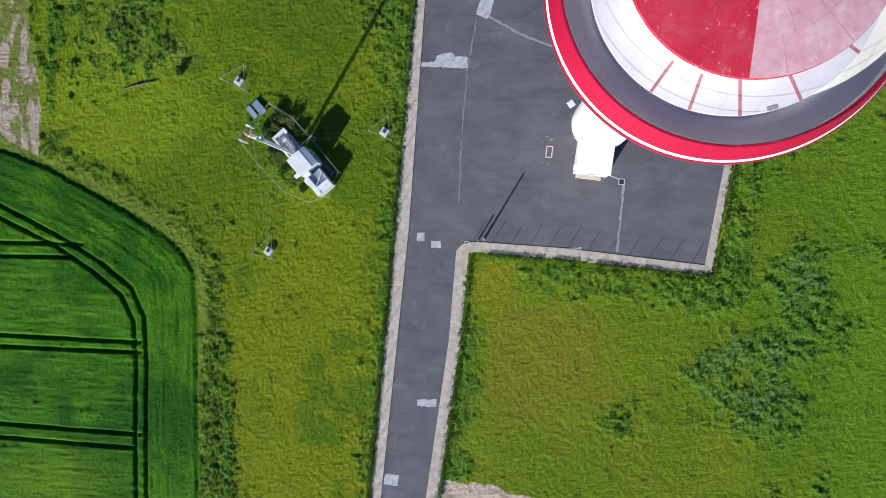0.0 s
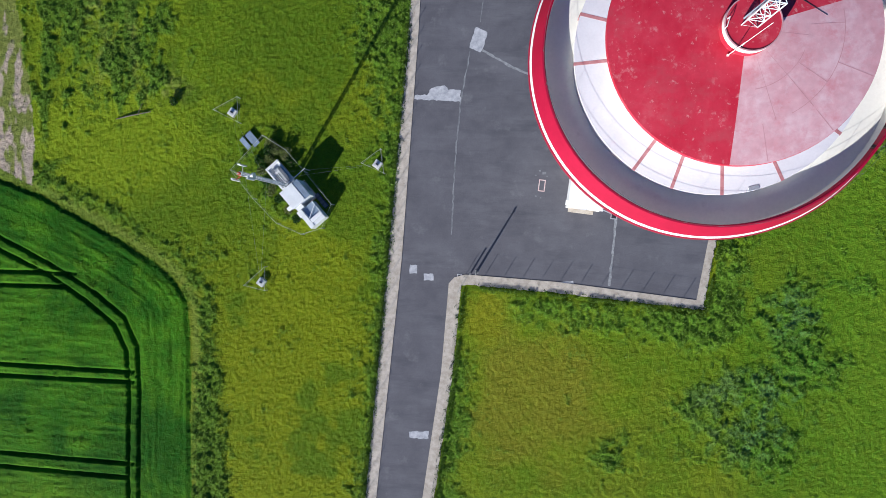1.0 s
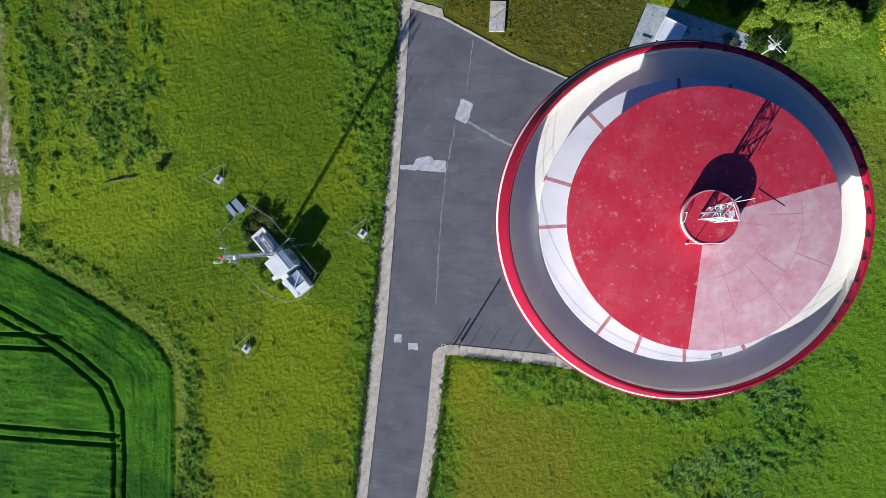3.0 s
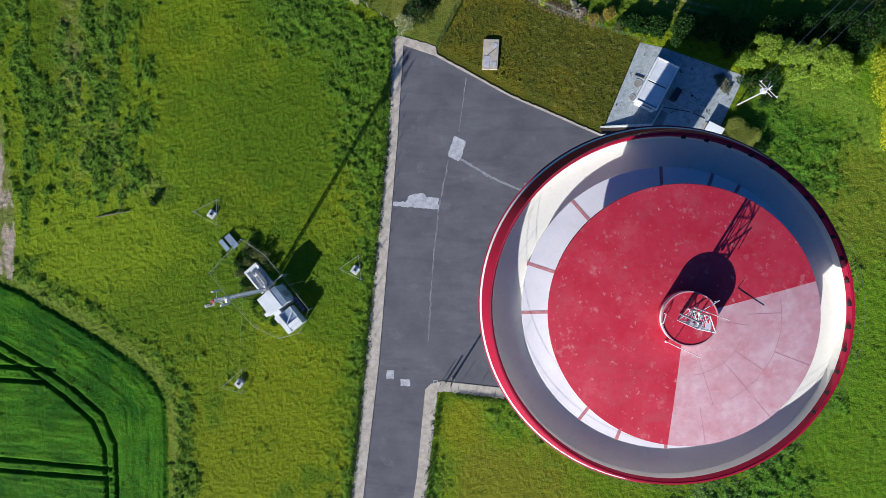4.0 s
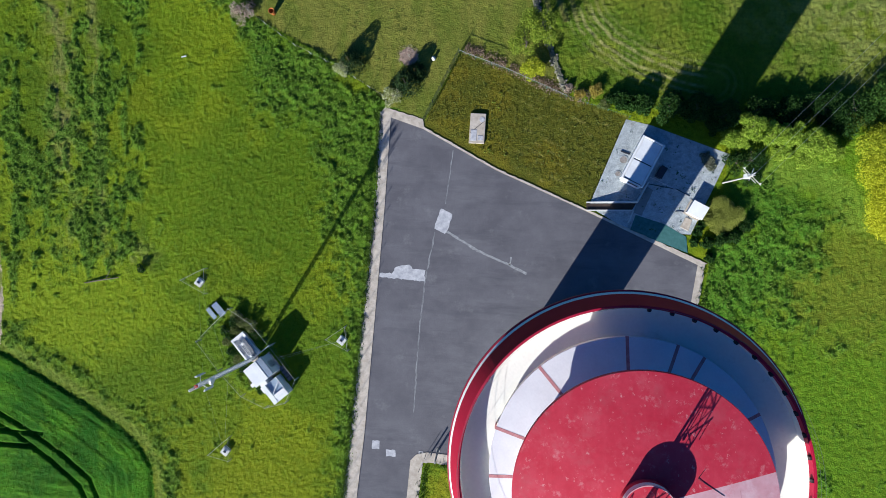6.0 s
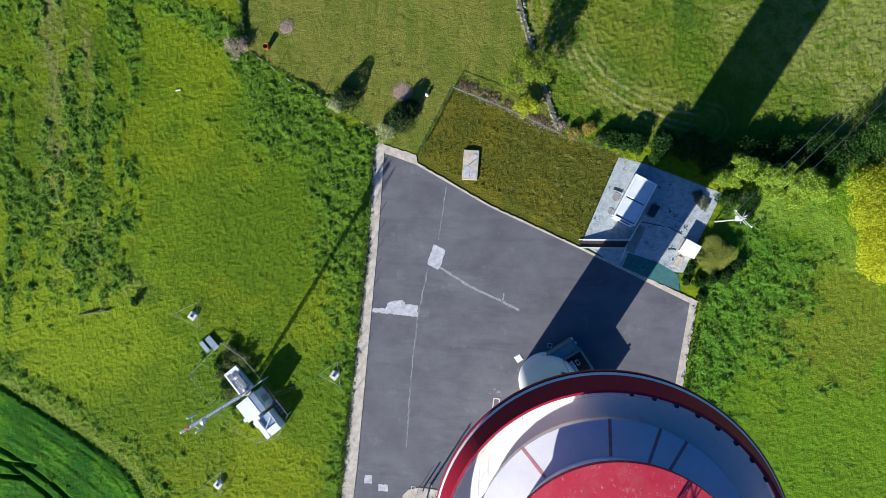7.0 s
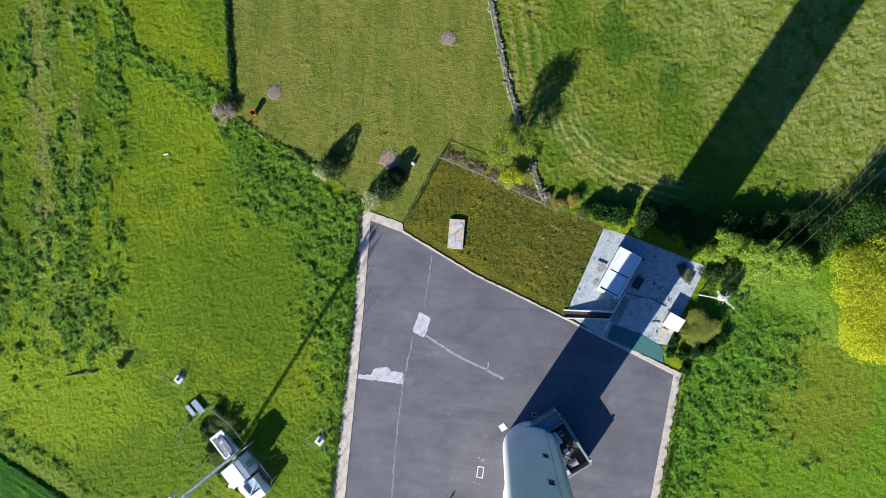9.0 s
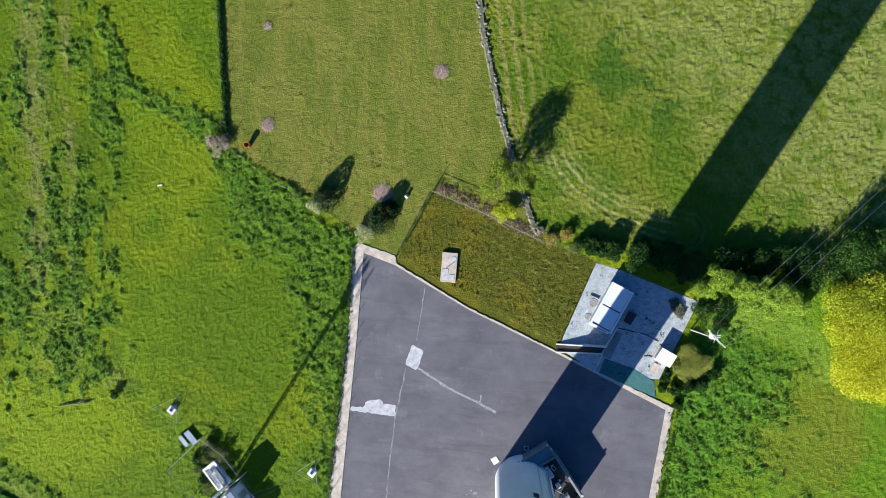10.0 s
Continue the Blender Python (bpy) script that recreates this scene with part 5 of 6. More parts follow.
def seam(pts, w, label="thin pale sealed seam in the asphalt", seed=0, ragged=0.04, m=None):
    rng = random.Random(seed)
    left, right = [], []
    for (xa, ya), (xb, yb) in zip(pts[:-1], pts[1:]):
        ln = math.hypot(xb - xa, yb - ya)
        n = max(1, int(ln / 0.5))
        nx_, ny_ = -(yb - ya) / ln, (xb - xa) / ln
        for i in range(n + 1):
            s, j = i / n, rng.uniform(-ragged, ragged)
            ww = w * rng.uniform(0.6, 1.2) / 2
            x, y = xa + (xb - xa) * s + nx_ * j, ya + (yb - ya) * s + ny_ * j
            left.append((x + nx_ * ww, y + ny_ * ww))
            right.append((x - nx_ * ww, y - ny_ * ww))
    bm = bmesh.new()
    lv = [bm.verts.new((x, y, 0.005)) for x, y in left]
    rv = [bm.verts.new((x, y, 0.005)) for x, y in right]
    for i in range(len(lv) - 1):
        if (Vector(left[i]) - Vector(left[i + 1])).length > 1e-4:
            bm.faces.new((lv[i], lv[i + 1], rv[i + 1], rv[i]))
    return tagged(part("asphalt_seam", bm, m or M_SEAM), label, "seam")


seam([(0.06, 28.63), (4.10, 26.30), (8.29, 24.56), (10.45, 23.49)], 0.34, seed=1)
seam([(8.29, 24.56), (8.47, 25.57)], 0.2, seed=2)
seam([(0.68, 38.93), (-0.12, 32.09)], 0.15, seed=3, m=M_FAINT)
seam([(-1.32, 28.45), (-2.50, 21.89), (-2.97, 15.32), (-3.23, 9.46), (-3.33, 5.05)], 0.19, seed=4, ragged=0.07, m=M_FAINT)
seam([(17.21, 7.69), (16.89, 2.91), (16.54, -1.05)], 0.3, seed=5)
seam([(-8.20, 22.65), (-6.35, 22.56)], 0.25, seed=6)
M_PINKISH = mat("salmon_marking_paint", (0.6, 0.38, 0.35), 0.8, var=(0.72, 0.6, 0.56), scale=3)
mk = empty("painted_rectangle", *(7.99, 11.44), 0, -6)
tagged(mk, "small salmon-painted rectangle round a dark cover", "road marking")
part("outline", box(-0.42, -0.3, -0.75, 0.75, 0.001, 0.006), M_PINKISH, mk)
part("outline", box(0.3, 0.42, -0.75, 0.75, 0.001, 0.006), M_PINKISH, mk)
part("outline", box(-0.295, 0.295, 0.63, 0.75, 0.001, 0.006), M_PINKISH, mk)
part("outline", box(-0.295, 0.295, -0.75, -0.63, 0.001, 0.006), M_PINKISH, mk)
part("cover", box(-0.29, 0.29, -0.62, 0.62, 0.001, 0.005), M_ASPHALT, mk)
for i, (x_, y_, w_) in enumerate(((7.3, 10.1, 0.16), (7.9, 9.9, 0.1), (8.3, 13.0, 0.22), (7.7, 13.3, 0.14), (8.6, 12.6, 0.1), (7.2, 12.7, 0.1))):
    repair([(x_ - w_, y_ - w_ * 0.6), (x_ + w_, y_ - w_ * 0.7), (x_ + w_, y_ + w_ * 0.6), (x_ - w_, y_ + w_ * 0.8)], ragged=0.05, seed=30 + i, label="small pale paint splash on the asphalt", m=M_FAINT)
mh = empty("manhole_cover", *(10.62, 17.44), 0, 35)
tagged(mh, "square pale concrete manhole cover in asphalt", "manhole cover")
part("cover", box(-0.4, 0.4, -0.4, 0.4, 0.0, 0.06, 0.02), M_WHITE, mh)
part("frame", box(-0.46, 0.46, -0.46, 0.46, 0.0, 0.02), M_PATCHM, mh)
dr = empty("drain_grate", *(16.94, 7.69), 0, -5)
tagged(dr, "small square pale-framed drain grate in asphalt", "drain")
part("frame", box(-0.4, 0.4, -0.4, 0.4, 0.0, 0.02), M_PATCHM, dr)
part("grate", box(-0.28, 0.28, -0.28, 0.28, 0.02, 0.03), M_DARK, dr)
part("channel", box(-2.3, -0.41, 0.1, 0.24, 0.001, 0.012), M_PATCHM, dr).matrix_basis = pose(0, 0, 0, 0, 0, -17)
for p in ((14.45, 19.31), (-2.26, -0.23)):
    dc = empty("drain_cover", p[0], p[1])
    tagged(dc, "small square pale drain cover in the asphalt", "drain", group="small drain covers")
    part("frame", box(-0.3, 0.3, -0.3, 0.3, 0.0, 0.04), M_PATCHM, dc)
    part("grate", box(-0.18, 0.18, -0.18, 0.18, 0.04, 0.05), M_DEEPDARK, dc)

# ---- plants ----
def leaf_mat(name, cols):
    m = bpy.data.materials.new(name)
    m.use_nodes = True
    n, l = m.node_tree.nodes, m.node_tree.links
    b = n["Principled BSDF"]
    b.inputs["Roughness"].default_value = 0.75
    b.inputs["Specular IOR Level"].default_value = 0.2
    geo = n.new("ShaderNodeNewGeometry")
    ramp = n.new("ShaderNodeValToRGB")
    e = ramp.color_ramp.elements
    e[0].color, e[1].color = (*cols[0], 1), (*cols[-1], 1)
    for i, c in enumerate(cols[1:-1]):
        k = e.new((i + 1) / (len(cols) - 1))
        k.color = (*c, 1)
    l.new(geo.outputs["Random Per Island"], ramp.inputs["Fac"])
    l.new(ramp.outputs["Color"], b.inputs["Base Color"])
    tl = n.new("ShaderNodeBsdfTranslucent")
    l.new(b.inputs["Base Color"].links[0].from_socket, tl.inputs["Color"])
    ms = n.new("ShaderNodeMixShader")
    ms.inputs[0].default_value = 0.36
    l.new(b.outputs[0], ms.inputs[1])
    l.new(tl.outputs[0], ms.inputs[2])
    l.new(ms.outputs[0], n["Material Output"].inputs["Surface"])
    return m


L_GREEN = leaf_mat("fresh_green_leaves", [(0.15, 0.26, 0.018), (0.26, 0.38, 0.03), (0.4, 0.5, 0.06)])
L_SCRUB = leaf_mat("grey_scrub_leaves", [(0.12, 0.13, 0.08), (0.22, 0.23, 0.15), (0.32, 0.33, 0.24)])
L_MID = leaf_mat("mid_green_leaves", [(0.03, 0.08, 0.01), (0.05, 0.12, 0.014), (0.08, 0.16, 0.02)])
L_YELLIME = leaf_mat("yellow_lime_leaves", [(0.24, 0.31, 0.013), (0.38, 0.43, 0.018), (0.52, 0.54, 0.03)])
# green halved to stand for shade on the hedge; other dark plants share it
L_DARK = leaf_mat("shade_darkened_leaves", [(0.013, 0.042, 0.006), (0.026, 0.07, 0.009), (0.04, 0.1, 0.012)])
L_YELLOW = leaf_mat("yellow_green_leaves", [(0.32, 0.37, 0.012), (0.48, 0.5, 0.015), (0.62, 0.61, 0.03)])
L_OLIVE = leaf_mat("olive_leaves", [(0.1, 0.13, 0.03), (0.15, 0.18, 0.05), (0.2, 0.22, 0.07)])
L_LIME = leaf_mat("lime_leaves", [(0.12, 0.19, 0.015), (0.19, 0.26, 0.02), (0.28, 0.34, 0.03)])
L_PALE = leaf_mat("pale_olive_leaves", [(0.26, 0.29, 0.045), (0.32, 0.35, 0.065), (0.38, 0.4, 0.09)])
L_BLOSSOM = leaf_mat("pale_blossom_leaves", [(0.2, 0.26, 0.04), (0.4, 0.42, 0.15), (0.7, 0.7, 0.55)])
L_CONIFER = leaf_mat("conifer_green", [(0.015, 0.04, 0.012), (0.03, 0.06, 0.016), (0.04, 0.08, 0.02)])
L_DRY = leaf_mat("dry_brown_twigs", [(0.3, 0.22, 0.16), (0.42, 0.33, 0.26), (0.52, 0.43, 0.35)])
L_GOLD = leaf_mat("golden_leaves", [(0.25, 0.18, 0.03), (0.38, 0.28, 0.05), (0.3, 0.3, 0.05)])
M_BARK = mat("bark", (0.1, 0.08, 0.06), 0.95, var=(0.18, 0.15, 0.12), scale=5, bump=0.02, bscale=20)


def leaf_mesh(name, pts, size, seed, lift=0.5):
    """Small bent leaf sprays (two triangles each) at the given places."""
    rng = np.random.RandomState(seed)
    n = len(pts)
    d1 = rng.randn(n, 3)
    d1[:, 2] *= lift
    d1 /= np.linalg.norm(d1, axis=1)[:, None]
    d2 = np.cross(d1, rng.randn(n, 3))
    d2 /= np.linalg.norm(d2, axis=1)[:, None]
    s = size * rng.uniform(0.6, 1.3, (n, 1))
    q = np.stack([pts - d1 * s * 0.5, pts + d2 * s * 0.33, pts + d1 * s * 0.5 + np.array([0, 0, 0.12]) * s, pts - d2 * s * 0.33], 1).reshape(-1, 3)
    f = np.arange(4 * n, dtype=np.int32).reshape(n, 4)
    me = bpy.data.meshes.new(name)
    me.vertices.add(4 * n)
    me.vertices.foreach_set("co", q.reshape(-1))
    me.loops.add(4 * n)
    me.loops.foreach_set("vertex_index", f.reshape(-1))
    me.polygons.add(n)
    me.polygons.foreach_set("loop_start", np.arange(0, 4 * n, 4, dtype=np.int32))
    me.update()
    return me


def crown_points(rng, n, r, h, lumps, squash=1.0):
    """Places in a lumpy crown: several overlapping balls, denser towards their skin."""
    out = []
    cs = [(0, 0, 0.55 * h, 0.62 * r)]
    for i in range(lumps):
        a, k = rng.uniform(0, 2 * math.pi), rng.uniform(0.35, 0.8)
        cs.append((r * k * math.cos(a), r * k * math.sin(a), h * rng.uniform(0.3, 0.85) * (1.1 - 0.4 * k), r * rng.uniform(0.22, 0.42)))
    w = np.array([c[3] ** 2 for c in cs])
    w /= w.sum()
    for c, kk in zip(cs, (w * n).astype(int) + 1):
        d = rng.randn(kk, 3)
        d /= np.linalg.norm(d, axis=1)[:, None]
        rad = c[3] * rng.uniform(0.55, 1.08, (kk, 1))
        p = d * rad * np.array([1, 1, squash]) + np.array(c[:3])
        out.append(p)
    p = np.vstack(out)
    p[:, 2] = np.clip(p[:, 2], 0.05, h)
    return p


def tree(name, label, x, y, r, h, material, n, seed, size=0.3, lumps=9, trunk=True, squash=1.0, category="tree", group=""):
    rng = np.random.RandomState(seed)
    t = empty(name, x, y)
    tagged(t, label, category, group)
    bm = bmesh.new()
    rod_bm(bm, (0, 0, -0.1), (0.05, 0.03, h * 0.55), 0.05 + 0.025 * h, 8, 0.03 + 0.008 * h)
    for i in range(5):
        a = rng.uniform(0, 2 * math.pi)
        z0 = h * rng.uniform(0.2, 0.5)
        rod_bm(bm, (0.02, 0.02, z0), (r * 0.6 * math.cos(a), r * 0.6 * math.sin(a), z0 + h * 0.25), 0.02 + 0.01 * h, 5, 0.015)
    part("trunk", bm, M_BARK, t)
    me = leaf_mesh("crown", crown_points(rng, n, r, h, lumps, squash), size, seed)
    me.materials.append(material)
    o = new("crown", me)
    o.parent = t
    return t


# large yellow trees and the shrub row behind the pad
tree("yellow_tree", "large bright yellow-green leafy tree", *(54.5, 34.7), 6.0, 4.6, L_YELLOW, 120000, 11, 0.175, 44)
tree("yellow_tree", "tall yellow-green leafy tree beside another", *(52.4, 39.4), 4.4, 5.6, L_YELLIME, 46000, 12, 0.19, 30)
tree("green_tree", "green leafy tree at the hedge end", *(53.0, 45.4), 4.4, 4.6, L_MID, 14000, 13, 0.22, 18)
SHRUBS = [((34.0, 40.7), 1.2, 2.2), ((36.2, 42.0), 1.7, 3.8), ((38.4, 41.1), 1.6, 3.4), ((40.4, 40.9), 1.6, 3.8), ((42.4, 40.2), 1.7, 3.4), ((44.4, 40.2), 1.6, 3.4), ((40.2, 39.2), 1.2, 1.6), ((42.5, 38.7), 1.3, 1.5), ((45.6, 38.9), 1.3, 1.7), ((35.3, 40.9), 1.3, 1.9)]
for i, (p, r, h) in enumerate(SHRUBS):
    tree("shrub", "fresh green leafy shrub in a loose hedge", *p, r * 1.1, h, L_GREEN, 4600, 30 + i, 0.18, 11, category="shrub", group="shrub row")
# hedge leaves take the darkened green in place of shade behind the shrubs
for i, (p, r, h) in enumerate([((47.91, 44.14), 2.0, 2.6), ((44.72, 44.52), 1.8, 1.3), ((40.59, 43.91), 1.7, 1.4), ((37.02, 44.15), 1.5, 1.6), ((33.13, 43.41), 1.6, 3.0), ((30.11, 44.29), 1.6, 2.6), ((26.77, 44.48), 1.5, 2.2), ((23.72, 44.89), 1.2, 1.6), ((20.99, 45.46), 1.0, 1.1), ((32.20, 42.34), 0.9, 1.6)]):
    tree("hedge_bush", "hedge bush with leaf colour darkened to stand for shade", *p, r * 1.5, h * 1.05, L_DARK, 4200, 60 + i, 0.22, 9, category="shrub", group="dark hedge")
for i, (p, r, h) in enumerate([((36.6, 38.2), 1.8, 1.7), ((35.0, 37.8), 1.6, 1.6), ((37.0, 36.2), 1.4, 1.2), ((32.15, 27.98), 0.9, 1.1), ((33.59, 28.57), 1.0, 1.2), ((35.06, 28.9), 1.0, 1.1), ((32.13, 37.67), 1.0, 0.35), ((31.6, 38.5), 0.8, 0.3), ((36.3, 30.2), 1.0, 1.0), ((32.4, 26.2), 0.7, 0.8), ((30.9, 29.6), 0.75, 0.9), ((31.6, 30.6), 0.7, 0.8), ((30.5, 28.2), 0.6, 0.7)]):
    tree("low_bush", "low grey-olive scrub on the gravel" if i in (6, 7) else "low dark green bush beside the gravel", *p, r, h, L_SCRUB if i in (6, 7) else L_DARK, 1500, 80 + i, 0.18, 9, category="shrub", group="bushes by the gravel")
tree("clipped_bush", "rounded olive-green clipped bush beside the cabinet", *(33.60, 31.3), 2.3, 1.25, L_PALE, 60000, 95, 0.09, 34, squash=0.55, category="shrub")
# garden edge
tree("young_tree", "bright yellow-green young tree by the lawn fence", *(10.32, 49.18), 1.7, 2.4, L_YELLIME, 4200, 101, 0.16, 10)
tree("young_tree", "open yellow-green tree beside the stone bank", *(9.4, 52.0), 2.3, 3.6, L_LIME, 2600, 102, 0.17, 18)
tree("young_tree", "dark open tree beside the stone bank", *(10.94, 53.45), 2.3, 7.0, L_LIME, 6500, 103, 0.18, 20)
tree("gold_bush", "golden-brown bush at the pasture corner", *(18.13, 46.52), 1.1, 1.1, L_GOLD, 1200, 104, 0.15, 8, category="shrub")
tree("flowering_bush", "pale blossoming bush against the garden fence", *(-13.72, 48.97), 1.3, 2.6, L_BLOSSOM, 2400, 105, 0.15, 12, category="shrub")
tree("corner_bush", "yellow-green bush at the yard corner", *(-7.38, 45.62), 1.4, 1.2, L_BLOSSOM, 2200, 106, 0.15, 12, category="shrub")
tree("dry_bush", "dry brown twiggy bush at the fence corner", *(-27.32, 56.43), 1.7, 1.1, L_DRY, 1500, 107, 0.18, 9, category="shrub")


# dead leaves and twigs lying along the outside of the fence
rng = np.random.RandomState(170)
LITTER = [(1.8, 51.9), (8.0, 49.2), (12.6, 47.0), (17.5, 45.7)]
pts = []
for (xa, ya), (xb, yb) in zip(LITTER[:-1], LITTER[1:]):
    n = int(230 * math.hypot(xb - xa, yb - ya))
    k = rng.rand(n, 1)
    side = np.clip(0.4 * rng.randn(n, 1), -0.9, 1.1)
    d = np.array([xb - xa, yb - ya]) / math.hypot(xb - xa, yb - ya)
    q = np.array([xa, ya]) + k * np.array([xb - xa, yb - ya]) + side * np.array([-d[1], d[0]])
    pts.append(np.hstack([q, 0.04 + 0.16 * rng.rand(n, 1)]))
pts = np.vstack(pts)
pts = pts[fbm(pts[:, 0], pts[:, 1], 0.9, 172) > 0.36]
L_LITTER = leaf_mat("dead_brown_leaves", [(0.14, 0.095, 0.06), (0.27, 0.19, 0.13), (0.4, 0.3, 0.22)])
me = leaf_mesh("leaf_litter", pts, 0.17, 171, 0.3)
me.materials.append(L_LITTER)
tagged(new("leaf_litter", me), "dead brown leaves and twigs along the fence", "leaf litter", kind="stuff")
for i, (p, r, h) in enumerate([((16.25, 46.1), 0.9, 0.8), ((14.9, 46.9), 0.7, 0.6), ((19.41, 45.0), 1.0, 0.8)]):
    tree("scrub", "low golden-brown scrub at the fence end", *p, r, h, (L_GOLD, L_DRY, L_OLIVE)[i], 900, 190 + i, 0.15, 7, category="shrub", group="scrub along the fence")


def conifer(x, y, r, h, seed, label):
    rng = np.random.RandomState(seed)
    t = empty("conifer", x, y)
    tagged(t, label, "tree", "garden conifers")
    part("trunk", rod((0, 0, -0.1), (0, 0, h * 0.9), 0.07, 7, 0.02), M_BARK, t)
    n = 2200
    u = rng.uniform(0.12, 1, n) ** 0.6
    z = h * (0.06 + 0.94 * (1 - u))
    rr = r * u * rng.uniform(0.75, 1.08, n) * (1 + 0.15 * np.sin(z * 9))
    a = rng.uniform(0, 2 * math.pi, n)
    me = leaf_mesh("foliage", np.stack([rr * np.cos(a), rr * np.sin(a), z], 1), 0.2, seed)
    me.materials.append(L_CONIFER)
    o = new("foliage", me)
    o.parent = t


conifer(*(-12.73, 49.81), 1.75, 3.4, 1, "small dark conifer on the lawn edge")
conifer(*(-5.59, 47.17), 1.8, 3.3, 2, "small dark conifer on the lawn corner")
conifer(*(-4.32, 48.67), 1.2, 2.3, 3, "small dark conifer beside another")
# mulch rings with stakes
M_BED = mat("mulch_bed_soil", (0.22, 0.15, 0.11), 0.95, var=(0.34, 0.24, 0.19), scale=4, fine=0.2, fscale=12)
L_MULCH = leaf_mat("bark_mulch_chips", [(0.3, 0.23, 0.17), (0.46, 0.37, 0.29), (0.62, 0.53, 0.43)])
for i, (p, r) in enumerate((((1.54, 66.43), 0.95), ((-21.02, 59.13), 0.95), ((-21.55, 72.09), 0.55), ((-5.45, 50.81), 1.3))):
    mu = empty("mulch_ring", p[0], p[1])
    tagged(mu, "pinkish-brown mulch ring on the mown lawn", "mulch ring", group="mulch rings")
    rng = np.random.RandomState(200 + i)
    a, k = rng.uniform(0, 2 * math.pi, 500), r * np.sqrt(rng.uniform(0, 1, 500)) * rng.uniform(0.8, 1.25, 500)
    me = leaf_mesh("mulch", np.stack([k * np.cos(a), k * np.sin(a), 0.06 + 0.05 * rng.rand(500) * (1 - k / r)], 1), 0.13, 210 + i, 0.08)
    me.materials.append(L_MULCH)
    o = new("mulch", me)
    o.parent = mu
    tagged(o, kind="stuff")
    part("bed", lathe([(r * 0.95, 0.0), (r * 0.7, 0.05), (0, 0.06)], 18), M_BED, mu)
    part("stake", rod((0.1, 0, 0), (0.12, 0.05, 0.7), 0.04, 6), M_FENCE, mu)
M_ORANGE = mat("orange_plastic", (0.45, 0.15, 0.04), 0.5, var=(0.36, 0.11, 0.03), scale=2)
og = empty("orange_tub", *(-23.46, 56.40))
tagged(og, "small orange plastic tub on the lawn", "tub")
part("wall", lathe([(0.28, 0), (0.36, 0.8), (0.33, 0.8), (0.26, 0.05)], 20, close=True), M_ORANGE, og)
part("rim", lathe([(0.34, 0.78), (0.4, 0.78), (0.4, 0.84), (0.34, 0.84)], 20, close=True), M_ORANGE, og)
wt = empty("garden_ornament", *(-2.20, 50.50))
tagged(wt, "small pale stone ornament on the lawn", "ornament")
part("body", lathe([(0.25, 0), (0.28, 0.15), (0.16, 0.3), (0.2, 0.5), (0.0, 0.62)], 14), M_PALEC, wt, smooth=True)
ws_ = empty("white_scrap", -35.6, 50.7, 0.12, 10)
tagged(ws_, "crumpled white plastic scrap lying in the meadow", "scrap")
bm = bmesh.new()
rng_w = random.Random(9)
grid_w = [[bm.verts.new((-0.36 + 0.14 * i, -0.1 + 0.1 * j, rng_w.uniform(0, 0.1))) for j in range(3)] for i in range(6)]
for i in range(5):
    for j in range(2):
        bm.faces.new((grid_w[i][j], grid_w[i + 1][j], grid_w[i + 1][j + 1], grid_w[i][j + 1]))
part("sheet", bm, M_WHITE, ws_)
lg = empty("fallen_branch", *(-46.52, 20.50))
tagged(lg, "dead fallen branch lying in the meadow", "branch")
bm = bmesh.new()
rod_bm(bm, (-2.6, -0.45, 0.15), (-0.5, 0.0, 0.22), 0.06, 6, 0.09)
rod_bm(bm, (-0.5, 0.0, 0.22), (2.4, 0.5, 0.25), 0.09, 6, 0.05)
rod_bm(bm, (0.5, 0.15, 0.22), (1.4, 1.6, 0.5), 0.05, 5, 0.02)
part("limb", bm, M_BARK, lg)
tree("meadow_bush", "small dark bush in the open meadow", *(-40.69, 22.23), 0.75, 1.0, L_DARK, 350, 120, 0.22, 5, category="shrub")
# clipped hedge along the west side of the garden
hedge = empty("clipped_hedge", -28.0, 66.0)
tagged(hedge, "long narrow dark hedge along the garden fence", "hedge")
rng = np.random.RandomState(300)
s_ = rng.rand(3600)
p0, p1 = np.array((-28.73, 79.88)), np.array((-26.52, 57.28))
pp = p0 + (p1 - p0) * s_[:, None]
pts = np.stack([pp[:, 0] + 28 + 0.16 * rng.randn(3600), pp[:, 1] - 66, rng.uniform(0.05, 0.38, 3600)], 1)
me = leaf_mesh("foliage", pts, 0.24, 301)
me.materials.append(L_DARK)
o = new("foliage", me)
o.parent = hedge
# shrubs inside the mast compound
for i, (u, v, r, h) in enumerate(((-4.6, 1.9, 0.9, 1.0), (-5.3, 0.9, 0.8, 0.9), (-4.4, 0.3, 0.8, 0.8), (-4.9, -0.8, 0.8, 0.7), (-3.4, 2.3, 0.8, 1.0), (-2.2, 2.2, 0.7, 0.8), (-4.0, -1.6, 0.7, 0.6), (-2.6, -1.9, 0.7, 0.5), (-1.2, -2.0, 0.7, 0.5), (0.4, -2.1, 0.6, 0.5), (2.2, -2.2, 0.6, 0.4), (3.9, -2.0, 0.6, 0.4), (-6.0, 1.8, 0.7, 0.8))):
    p = at_mast(u, v)
    tree("weed_clump", "dark leafy weed clump inside the mast fence", p.x, p.y, r * 1.35, h * 1.15, L_DARK if i % 2 else L_OLIVE, 460, 130 + i, 0.22, 5, category="shrub", group="weeds in the compound")


